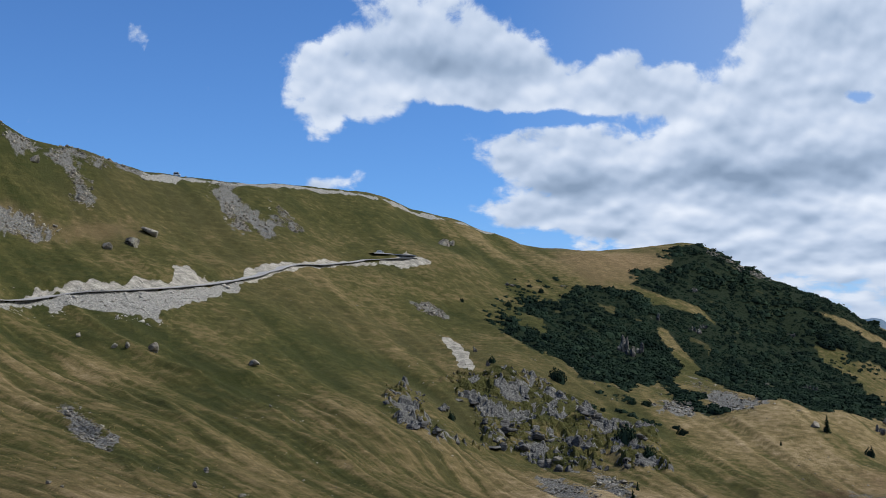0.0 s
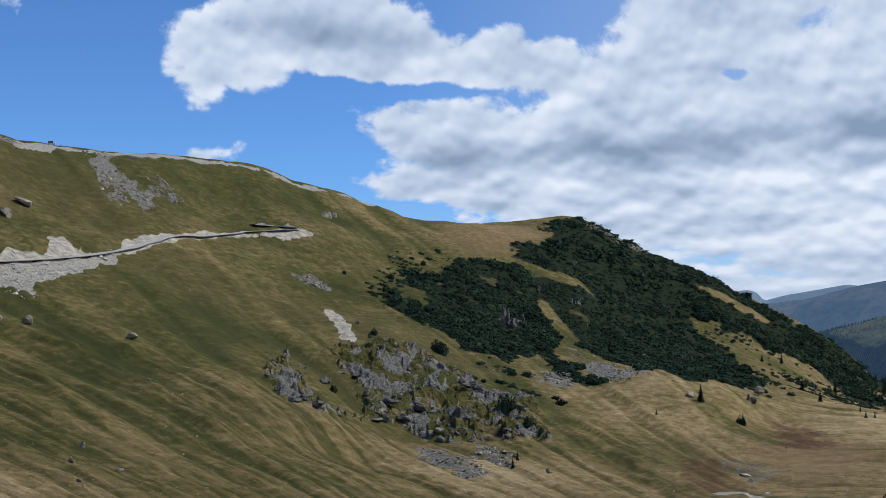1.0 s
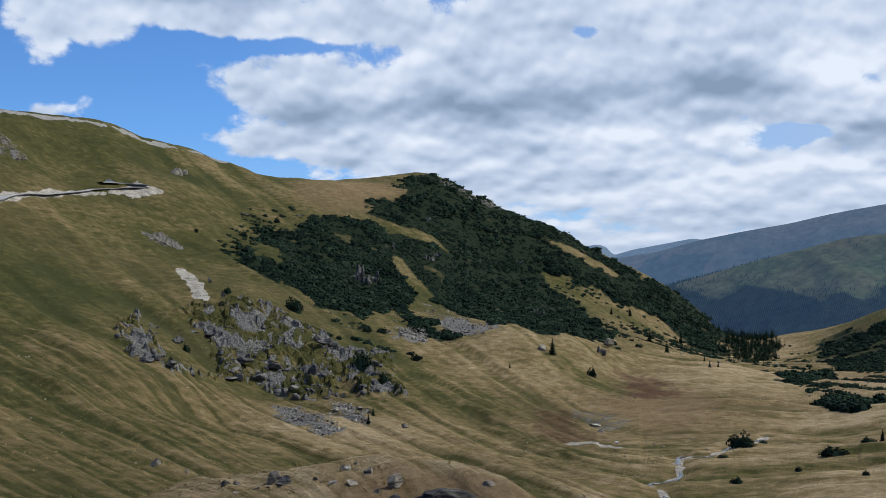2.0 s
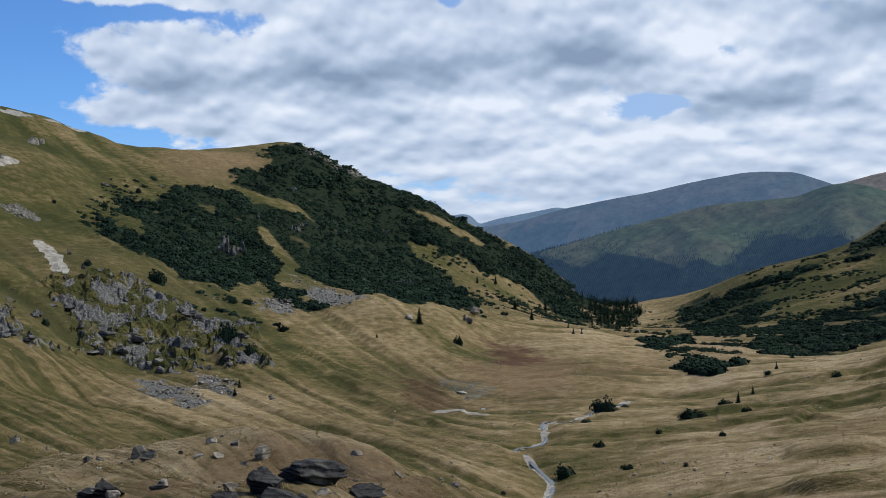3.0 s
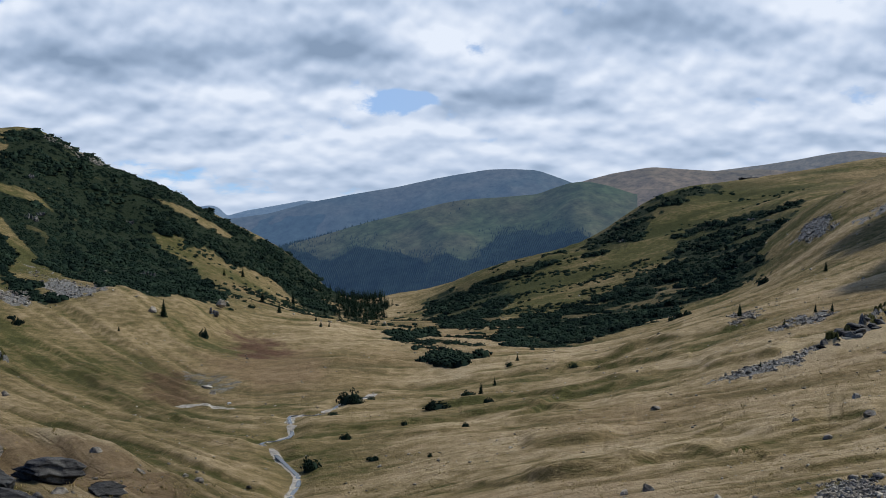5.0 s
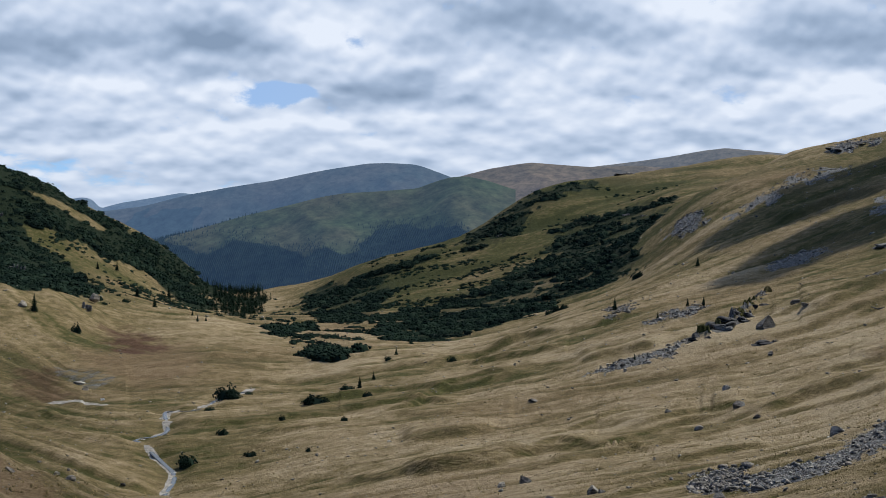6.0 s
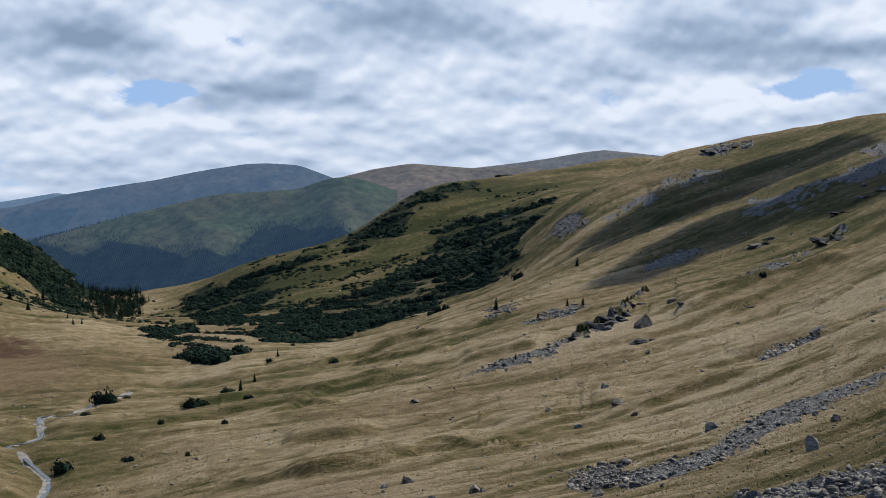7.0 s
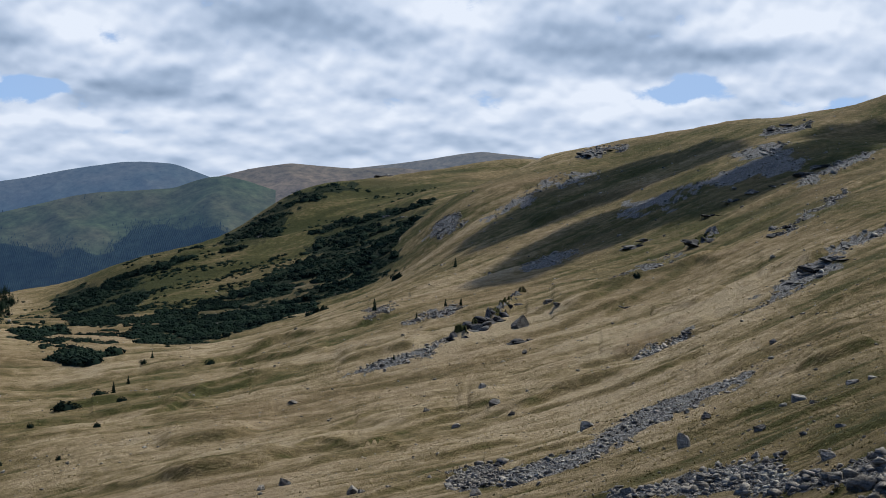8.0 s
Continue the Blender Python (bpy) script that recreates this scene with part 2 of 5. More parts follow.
def range_material(name, wood, meadow, top, haze_tint, glow):
    """A far mountain: woods below, pasture above; its surface glows blue in place of haze."""
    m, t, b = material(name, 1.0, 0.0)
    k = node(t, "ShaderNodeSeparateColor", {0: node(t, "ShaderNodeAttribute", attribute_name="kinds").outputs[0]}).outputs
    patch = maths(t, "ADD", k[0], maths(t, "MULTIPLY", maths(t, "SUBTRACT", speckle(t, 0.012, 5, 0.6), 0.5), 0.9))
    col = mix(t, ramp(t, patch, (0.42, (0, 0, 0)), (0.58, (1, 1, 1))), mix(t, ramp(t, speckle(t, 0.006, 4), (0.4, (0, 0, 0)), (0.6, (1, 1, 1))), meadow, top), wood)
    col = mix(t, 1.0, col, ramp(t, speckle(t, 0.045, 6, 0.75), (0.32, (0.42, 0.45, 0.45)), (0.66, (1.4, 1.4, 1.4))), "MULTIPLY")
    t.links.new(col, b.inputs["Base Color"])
    b.inputs["Emission Color"].default_value, b.inputs["Emission Strength"].default_value = (*haze_tint, 1.0), glow
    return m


def simple(name, col, rough=0.6, metal=0.0, vary=0.15, scale=2.0):
    m, t, b = material(name, rough, 0.4)
    b.inputs["Metallic"].default_value = metal
    lo, hi = tuple(v * (1 - vary) for v in col), tuple(v * (1 + vary) for v in col)
    t.links.new(mix(t, speckle(t, scale, 4), lo, hi), b.inputs["Base Color"])
    return m


GRASS = turf_material("turf", (0.045, 0.045, 0.044), (0.235, 0.23, 0.22))
CRAG_TURF = turf_material("crag_turf", (0.038, 0.038, 0.039), (0.20, 0.197, 0.19))
GREY_ROCK = rock_material("grey_rock", (0.085, 0.078, 0.066), (0.33, 0.30, 0.25), (0.42, 0.40, 0.33))
DARK_ROCK = rock_material("dark_slate", (0.014, 0.014, 0.015), (0.055, 0.055, 0.054), (0.13, 0.13, 0.12), 1.6)
CRAG_ROCK = rock_material("crag_rock", (0.045, 0.044, 0.043), (0.185, 0.182, 0.178), (0.13, 0.132, 0.115), 0.6)
OUTCROP_ROCK = rock_material("outcrop_rock", (0.022, 0.022, 0.022), (0.095, 0.092, 0.088), (0.20, 0.195, 0.17), 0.7)
PALE_ROCK = rock_material("pale_rock", (0.34, 0.32, 0.29), (0.6, 0.57, 0.52), (0.5, 0.48, 0.44))
PINE = needle_material("dwarf_pine_needles", (0.008, 0.017, 0.014), (0.022, 0.038, 0.026))
SPRUCE = needle_material("spruce_needles", (0.009, 0.018, 0.014), (0.024, 0.042, 0.026))
BARK = simple("bark", (0.09, 0.06, 0.04), 0.95)
ASPHALT = simple("asphalt", (0.28, 0.28, 0.285), 0.9, 0, 0.2, 0.4)
WATER = simple("water", (0.06, 0.065, 0.06), 0.25, 0, 0.1, 0.5)
CAR_PAINT = simple("silver_paint", (0.45, 0.47, 0.5), 0.3, 0.5)
WHITE_PAINT = simple("white_paint", (0.8, 0.8, 0.78), 0.4)
GLASS = simple("dark_glass", (0.02, 0.025, 0.03), 0.08)
RUBBER = simple("rubber", (0.02, 0.02, 0.02), 0.9)
RIM = simple("rim_metal", (0.4, 0.4, 0.4), 0.35, 0.9)
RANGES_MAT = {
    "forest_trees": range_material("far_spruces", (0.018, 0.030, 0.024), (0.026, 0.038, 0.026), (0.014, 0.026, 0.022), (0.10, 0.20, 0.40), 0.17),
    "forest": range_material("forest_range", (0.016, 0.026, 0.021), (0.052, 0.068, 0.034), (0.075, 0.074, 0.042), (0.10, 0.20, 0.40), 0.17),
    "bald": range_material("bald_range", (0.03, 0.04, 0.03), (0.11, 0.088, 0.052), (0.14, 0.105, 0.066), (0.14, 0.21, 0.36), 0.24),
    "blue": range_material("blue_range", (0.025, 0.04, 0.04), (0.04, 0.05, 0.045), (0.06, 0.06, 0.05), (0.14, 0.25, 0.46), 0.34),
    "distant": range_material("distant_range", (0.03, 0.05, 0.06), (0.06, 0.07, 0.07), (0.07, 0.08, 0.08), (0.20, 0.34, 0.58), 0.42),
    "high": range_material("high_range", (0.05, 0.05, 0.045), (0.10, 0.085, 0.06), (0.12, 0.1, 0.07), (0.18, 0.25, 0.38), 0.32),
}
CLOUD = simple("cloud", (0.8, 0.8, 0.8), 1.0, 0, 0.02)
TUFT = needle_material("dead_grass", (0.10, 0.085, 0.035), (0.28, 0.22, 0.115), 1.0)


# ---- the land's lines, zones and things, fitted to the camera's view: plan and height, metres from its stand ----
LAND, RANGES, ZONES, PLACES = {}, {}, {}, {}


def line(name, *pts):
    LAND[name] = pts


def crest(name, *pts):
    RANGES[name] = pts


def zone(kind, *pts):
    ZONES.setdefault(kind, []).append(pts)


def things(kind, *rows):
    PLACES[kind] = PLACES.get(kind, ()) + rows


line("west_crest", (-205, 585, 105.9), (-196, 609, 100.8), (-179, 635, 98.9), (-154, 673, 95.2), (-131, 708, 95.9), (-96, 754, 100.2), (-66, 797, 101.8), (-36, 829, 100.0), (-3, 860, 92.7), (31, 879, 84.7), (72, 897, 75.7), (106, 924, 76.7), (142, 949, 80.5), (-277, 521, 125.4), (-263, 494, 129.3), (-363, 465, 125.4), (-345, 441, 129.3))
line("east_peak_crest", (156, 968, 84.2), (184, 983, 88.9), (198, 990, 88.4), (217, 986, 76.5), (241, 981, 64.3), (284, 980, 47.2), (330, 986, 26.5), (385, 988, -0.5), (399, 993, -8.4), (420, 995, -22.8), (428, 981, -39.0))
line("far_slope_crest", (467, 884, -40.1), (528, 908, -21.5), (572, 904, -12.5), (605, 895, -3.1), (634, 887, 11.1), (649, 876, 23.0), (668, 861, 37.1), (696, 852, 46.9), (742, 839, 52.3), (797, 829, 60.7), (852, 816, 69.1), (896, 798, 75.1))
line("north_crest", (678, 592, 58.5), (683, 555, 64.4), (697, 537, 70.0), (711, 502, 73.8), (723, 466, 79.5), (733, 431, 81.1), (741, 396, 85.0), (742, 372, 89.6), (757, 321, 95.1), (750, 318, 103.0), (736, 313, 112.4), (782, 254, 95.1), (775, 252, 103.0), (761, 247, 112.4), (810, 143, 95.1), (803, 142, 103.0), (788, 139, 112.4))
line("west_upper_slope", (-184, 529, 63.2), (-154, 549, 53.8), (-130, 606, 59.9), (-99, 663, 66.0), (-60, 728, 69.7), (-13, 800, 73.7), (42, 859, 72.2))
line("road_bench", (-153, 444, 16.9), (-131, 472, 20.0), (-108, 509, 24.6), (-93, 547, 30.3), (-80, 595, 38.9), (-64, 637, 44.9), (-27, 699, 52.0), (4, 740, 57.0), (77, 826, 59.0), (141, 889, 64.1))
line("west_lower_slope", (-136, 397, 3.9), (-111, 436, 4.7), (-73, 495, 10.2), (-35, 579, 17.5), (4, 630, 16.8), (34, 699, 28.1), (-106, 312, -13.2), (-79, 341, -14.0), (-50, 407, -12.7), (-28, 469, -8.2), (-64, 189, -21.2), (-47, 225, -24.8), (-28, 279, -27.7), (-5, 370, -25.4), (9, 320, -34.1), (-40, 328, -21.5))
line("crag_slope", (3, 530, -4.3), (27, 539, -1.8), (45, 528, -10.7), (3, 455, -21.4), (22, 439, -31.8), (45, 438, -37.0), (59, 496, -22.7), (75, 474, -29.6))
line("pine_slope", (48, 678, 21.5), (76, 666, 9.9), (106, 773, 35.2), (131, 728, 11.3), (188, 839, 28.1), (227, 850, 14.0), (55, 587, -1.6), (91, 573, -13.6), (123, 608, -14.1), (246, 866, 17.4), (208, 731, -11.8), (312, 876, -11.0), (361, 889, -30.6), (152, 663, -13.1), (220, 664, -23.4), (270, 710, -32.4))
line("mound", (114, 528, -23.8), (139, 542, -18.5), (165, 546, -23.1), (188, 559, -30.0), (91, 471, -31.8), (111, 467, -34.2), (138, 470, -35.4), (188, 528, -38.4), (63, 425, -35.4), (84, 391, -40.5), (112, 394, -42.0), (137, 386, -44.2), (179, 435, -40.7), (220, 536, -37.5), (339, 725, -48.5))
line("valley_floor", (86, 219, -43.9), (112, 278, -42.3), (155, 336, -41.8), (182, 356, -43.4), (224, 413, -42.8), (276, 487, -43.7), (298, 566, -44.4), (352, 696, -44.0), (485, 965, -41.2), (412, 889, -44.4))
line("valley_sides", (100, 325, -43.9), (64, 272, -40.6), (49, 326, -38.4), (20, 299, -36.5), (75, 228, -40.5), (31, 359, -36.5), (9, 350, -36.1), (182, 412, -39.0))
line("far_slope", (325, 551, -43.8), (313, 476, -44.5), (357, 482, -39.0), (397, 489, -33.1), (466, 509, -16.6), (584, 618, 12.3), (406, 747, -47.1), (454, 754, -33.4), (487, 721, -25.3), (558, 719, -6.5), (623, 769, 14.4), (708, 802, 38.5), (679, 707, 35.0), (672, 643, 36.8), (749, 662, 51.7))
line("north_slope", (295, 271, -15.7), (278, 315, -24.0), (225, 268, -29.2), (176, 230, -34.2), (126, 180, -35.3), (102, 166, -36.0), (85, 85, -23.7), (120, 120, -27.5), (71, 55, -17.6), (62, 33, -12.2), (145, 122, -26.4), (106, 75, -18.9), (160, 103, -17.7), (124, 66, -12.7), (185, 99, -10.3), (245, 173, -15.3), (265, 141, -2.1), (343, 242, -3.4), (398, 335, -4.4), (452, 453, -5.7), (370, 198, 14.5), (466, 328, 19.9), (535, 451, 24.5), (626, 482, 48.2), (551, 552, 27.1), (552, 324, 46.5), (183, 286, -39.7), (235, 336, -37.5), (216, 372, -38.9), (122, 230, -40.7))
line("near_knoll", (3, 105, -15.2), (7, 104, -14.9), (11, 99, -13.7), (16, 97, -13.3), (21, 93, -13.4), (23, 89, -14.0), (25, 84, -14.8), (27, 79, -15.7), (15, 74, -12.9), (5, 80, -13.4), (20, 71, -14.1))
line("west_back", (-241, 691, 79.9), (-212, 749, 71.7), (-154, 835, 68.1), (-78, 941, 75.1), (-4, 1015, 64.3), (84, 1059, 44.4), (168, 1120, 49.9))
line("peak_back", (187, 1161, 26.1), (238, 1188, 31.1), (290, 1177, 2.2), (397, 1183, -43.3), (478, 1192, -85.0), (514, 1177, -121.8))
line("far_slope_back", (560, 1061, -108.1), (686, 1085, -75.0), (761, 1064, -46.7), (802, 1034, -15.4), (890, 1007, 2.8), (1022, 980, 23.0), (-357, 671, 120.4), (927, 375, 52.4), (927, 375, 61.2), (970, 242, 52.4), (970, 242, 61.2))
line("north_back", (814, 710, 45.2), (836, 645, 59.0), (867, 559, 70.4), (889, 475, 77.0))
line("knoll_back", (3, 134, -24.4), (14, 127, -22.5), (27, 119, -22.2), (33, 108, -24.0))
line("distance", (-750, 1299, -104.9), (-1300, 2252, -227.5), (-2400, 4157, -419.9), (-260, 1477, -104.9), (-451, 2561, -227.5), (-834, 4727, -419.9), (209, 1485, -104.9), (362, 2575, -227.5), (668, 4753, -419.9), (634, 1359, -104.9), (1099, 2356, -227.5), (2029, 4350, -419.9), (839, 1244, -104.9), (1454, 2155, -227.5), (2684, 3979, -419.9), (1061, 1061, -104.9), (1838, 1838, -227.5), (3394, 3394, -419.9), (1410, 513, -104.9), (2443, 889, -227.5), (4511, 1642, -419.9), (508, 1142, -120.4), (567, 1114, -120.4), (625, 1083, -120.4))
line("near_slope", (-2, 4, -1.8), (-11, 23, -8.6), (-19, 41, -13.8), (-0, 4, -1.8), (-2, 25, -8.6), (-4, 45, -13.8), (1, 4, -1.8), (9, 23, -8.6), (15, 42, -13.8), (3, 3, -1.8), (18, 18, -8.6), (32, 32, -13.8), (4, 1, -1.8), (23, 9, -8.6), (42, 15, -13.8))
line("left_side", (-35, 61, -14.9), (-75, 130, -21.1), (-150, 260, -10.5), (-43, 55, -14.9), (-92, 118, -21.1), (-185, 236, -10.5))
line("right_side", (48, 15, -8.8), (114, 37, -8.4), (285, 93, 5.2), (50, 7, -8.8), (119, 17, -8.4), (297, 42, 5.2), (566, 252, 45.5), (599, 160, 45.5))
line("near_west", (-23, 108, -23.4), (-6, 89, -15.4), (3, 89, -15.4), (11, 88, -15.4), (19, 87, -15.4), (25, 86, -15.4), (647, 359, 63.4), (676, 301, 63.4), (704, 229, 63.4))
crest("forest", (790, 2106, -5.9), (827, 2092, 5.6), (881, 2070, 19.9), (953, 2037, 43.9), (1024, 2003, 62.9), (1076, 1975, 79.1), (1110, 1956, 85.5), (1160, 1927, 88.8), (1218, 1891, 94.7), (1246, 1873, 106.9), (1266, 1859, 114.2), (1289, 1843, 115.7), (1320, 1821, 107.3), (1358, 1793, 91.2))
crest("bald", (1480, 2609, 89.3), (1548, 2570, 113.0), (1626, 2521, 124.9), (1697, 2474, 148.3), (1766, 2425, 170.3), (1838, 2371, 184.2), (1948, 2282, 172.8), (2024, 2214, 175.7), (2106, 2137, 166.8))
crest("blue", (1000, 3562, 50.7), (1204, 3499, 81.7), (1321, 3456, 98.3), (1438, 3409, 132.6), (1539, 3365, 154.1), (1655, 3309, 174.1), (1769, 3250, 202.0), (1881, 3186, 223.4), (1937, 3153, 225.1), (2005, 3110, 220.2), (2079, 3061, 187.8), (2152, 3010, 150.6))
crest("distant", (1104, 4259, 59.9), (1319, 4198, 105.8), (1350, 4188, 137.8), (1388, 4175, 143.8), (1419, 4165, 134.6), (1437, 4159, 106.6), (1501, 4136, 125.9), (1605, 4097, 145.5), (1683, 4065, 161.3), (1744, 4040, 154.1), (1899, 3969, 101.4))
crest("high", (2393, 2952, 203.2), (2467, 2890, 218.9), (2564, 2805, 234.0), (2633, 2740, 247.4), (2700, 2674, 263.8), (2744, 2629, 270.7), (2807, 2562, 261.0), (2887, 2471, 246.0), (2962, 2380, 224.7))
zone("scree", (-131, 691), (-124, 724), (-113, 701), (-101, 681), (-85, 659), (-91, 650), (-104, 660), (-113, 664), (-124, 665))
zone("scree", (-115, 667), (-113, 676), (-100, 651), (-101, 645))
zone("scree", (-172, 584), (-169, 594), (-156, 570), (-162, 563))
zone("scree", (-94, 703), (-90, 707), (-76, 690), (-81, 678))
zone("scree", (-200, 573), (-189, 588), (-173, 613), (-154, 662), (-152, 650), (-170, 605), (-187, 580), (-195, 561))
zone("scree", (-97, 326), (-87, 315), (-71, 283), (-70, 271), (-76, 278), (-90, 307))
zone("scree", (-15, 639), (-9, 650), (-0, 634), (-7, 625))
zone("scree", (-178, 514), (-172, 524), (-160, 538), (-160, 530), (-174, 503))
zone("scree", (123, 636), (129, 609), (137, 583), (137, 552), (126, 537), (114, 539), (114, 575))
zone("scree", (98, 567), (107, 551), (101, 530), (90, 532))
zone("scree", (29, 395), (36, 393), (42, 344), (37, 335), (28, 362))
zone("scree", (47, 416), (57, 392), (51, 367), (44, 377))
zone("pale", (-152, 442), (-148, 465), (-140, 479), (-124, 497), (-122, 506), (-119, 505), (-110, 516), (-113, 537), (-109, 543), (-103, 539), (-94, 541), (-87, 554), (-95, 536), (-108, 507), (-123, 481), (-140, 467), (-151, 438))
zone("pale", (-2, 586), (3, 589), (13, 528), (9, 514))
zone("pale", (-89, 582), (-77, 613), (-54, 660), (-21, 712), (-6, 713), (-15, 697), (-44, 672), (-75, 597), (-87, 557))
zone("pale", (104, 343), (112, 342), (115, 328), (114, 325), (108, 332), (103, 338))
zone("fill", (-152, 442), (-141, 470), (-124, 483), (-109, 510), (-96, 538), (-88, 557), (-85, 545), (-96, 505), (-104, 479), (-101, 465), (-111, 467), (-129, 462), (-144, 453), (-149, 432))
zone("fill", (-156, 661), (-131, 707), (-97, 758), (-66, 795), (-36, 822), (-3, 859), (32, 889), (32, 882), (-3, 852), (-35, 815), (-66, 788), (-95, 748), (-129, 698), (-152, 644))
zone("rock", (-3, 503), (6, 516), (26, 525), (41, 519), (54, 511), (60, 489), (57, 458), (52, 427), (37, 429), (27, 431), (16, 443), (13, 471), (5, 486))
zone("rock", (-19, 467), (-14, 479), (-8, 438), (-2, 400), (14, 428), (12, 423), (-2, 386), (-14, 396), (-20, 435))
zone("rock", (60, 489), (81, 501), (73, 424), (60, 418), (57, 452))
zone("scree", (-205, 585), (-192, 595), (-185, 627), (-166, 638), (-165, 623), (-178, 602), (-188, 583), (-199, 570))
zone("brown", (113, 402), (127, 417), (117, 357), (114, 343), (104, 343), (101, 354))
zone("red", (182, 518), (198, 525), (196, 495), (169, 440), (166, 464))
zone("grey", (130, 428), (142, 414), (140, 384), (121, 363), (126, 404))
zone("orange", (148, 458), (160, 454), (209, 492), (161, 375), (138, 368), (143, 420))
zone("orange", (77, 875), (148, 934), (159, 903), (120, 825), (90, 784), (76, 820))
zone("orange", (12, 94), (16, 96), (22, 92), (24, 89), (24, 77), (22, 72), (4, 70), (10, 90))
zone("orange", (218, 169), (232, 163), (244, 167), (207, 149), (200, 154))
zone("orange", (-181, 521), (-154, 550), (-134, 576), (-133, 563), (-159, 525), (-176, 508))
zone("pine", (125, 865), (149, 889), (161, 911), (152, 938), (190, 978), (216, 991), (243, 994), (299, 978), (343, 973), (394, 983), (417, 958), (409, 909), (376, 895), (351, 896), (335, 902), (307, 882), (283, 873), (251, 850), (238, 833), (245, 793), (250, 751), (202, 589), (183, 581), (155, 550), (149, 577), (136, 557), (141, 638), (130, 658), (130, 701), (125, 727))
zone("pine", (27, 628), (34, 650), (44, 635), (51, 651), (40, 684), (42, 699), (57, 726), (69, 748), (87, 793), (100, 785), (118, 789), (133, 794), (141, 782), (126, 757), (123, 724), (126, 674), (103, 617), (82, 570), (68, 559), (59, 560), (54, 591), (42, 600))
zone("pine", (102, 612), (110, 597), (111, 568), (117, 536), (109, 536), (99, 562))
zone("pine", (323, 542), (386, 629), (424, 639), (463, 654), (489, 653), (532, 680), (573, 716), (625, 771), (637, 733), (667, 711), (617, 647), (534, 579), (470, 511), (455, 524), (430, 530), (364, 469), (339, 475), (314, 465), (290, 472))
zone("pine", (553, 834), (558, 821), (608, 850), (636, 858), (666, 859), (691, 845), (722, 838), (690, 815), (650, 830), (625, 799), (592, 770), (566, 763), (549, 775))
zone("pine", (436, 835), (469, 870), (487, 859), (494, 836), (455, 819), (415, 778))
zone("pine", (478, 860), (501, 832), (530, 798), (517, 787), (475, 789), (447, 796))
zone("pine", (641, 718), (662, 716), (677, 708), (665, 684), (628, 674))
zone("pine", (669, 833), (690, 822), (669, 803), (661, 816))
zone("pine", (251, 513), (282, 564), (318, 591), (283, 528), (260, 514))
zone("pine", (230, 438), (266, 489), (246, 434), (255, 436), (211, 377), (210, 391))
zone("bushes", (419, 849), (426, 783), (337, 572), (275, 466), (237, 445), (245, 502))
zone("pine", (419, 791), (470, 830), (486, 807), (449, 728), (337, 572), (332, 611))
zone("bushes", (458, 841), (505, 822), (532, 776), (590, 766), (419, 545), (357, 521), (309, 514))
zone("bare_strip", (118, 814), (136, 815), (163, 821), (165, 802), (147, 795), (128, 788), (117, 797))
zone("bare_strip", (119, 735), (127, 737), (133, 672), (123, 642), (121, 690))
zone("bare_strip", (261, 918), (290, 935), (329, 932), (316, 914), (278, 912))
zone("bushes", (242, 844), (283, 873), (334, 898), (402, 893), (285, 633), (256, 679), (202, 589), (251, 787))
zone("bushes", (319, 617), (478, 869), (543, 877), (558, 804), (603, 771), (553, 707), (451, 662), (349, 586))
zone("bushes", (604, 765), (664, 813), (713, 827), (768, 796), (739, 759), (644, 721), (612, 748))
zone("bushes", (253, 554), (408, 862), (442, 893), (408, 799), (304, 588), (262, 542))
zone("bushes", (17, 625), (40, 760), (69, 792), (83, 787), (56, 711), (27, 617))
zone("bushes", (44, 559), (58, 556), (81, 563), (104, 537), (91, 495), (62, 508), (46, 530))
zone("spruces", (392, 911), (422, 956), (427, 934), (450, 949), (423, 883), (313, 668), (366, 811), (380, 866))
zone("spruces", (342, 913), (377, 941), (409, 938), (364, 816), (335, 787), (338, 844))
zone("cloud_shadow", (480, 464), (494, 454), (538, 453), (603, 465), (622, 439), (611, 397), (557, 369), (537, 392), (518, 407), (489, 412), (465, 427))
zone("cloud_shadow", (346, 323), (412, 366), (448, 374), (471, 366), (475, 335), (480, 309), (521, 306), (642, 343), (674, 338), (632, 316), (473, 265), (434, 272), (417, 286), (417, 316), (397, 323), (358, 312), (320, 294))
things("turf", (-172, 568, 0.19), (-116, 676, 0.09), (-47, 773, 0.12), (23, 841, 0.30), (114, 894, 0.61), (-146, 522, 0.16), (-70, 557, 0.27), (-87, 412, 0.44), (-41, 508, 0.05), (-122, 381, 0.46), (-56, 338, 0.44), (-72, 245, 0.44), (-29, 359, 0.44), (18, 653, 0.12), (-43, 595, 0.27), (-20, 537, 0.34), (-4, 554, 0.19), (84, 797, 0.36), (53, 401, 0.61), (26, 455, 0.16), (115, 492, 0.61), (228, 606, 0.52), (78, 334, 0.57), (145, 413, 0.65))
things("turf", (49, 331, 0.72), (78, 236, 0.72), (237, 519, 0.75), (132, 234, 0.84), (375, 820, 0.82), (278, 388, 0.95), (485, 783, 0.20), (650, 795, 0.22), (381, 375, 0.85), (186, 227, 1.00), (117, 171, 0.90), (308, 181, 0.80), (206, 110, 0.62), (215, 138, 0.90), (212, 178, 0.95), (129, 91, 0.78), (94, 50, 0.62), (82, 63, 0.95), (678, 571, 0.70), (602, 388, 0.70), (465, 427, 0.75))
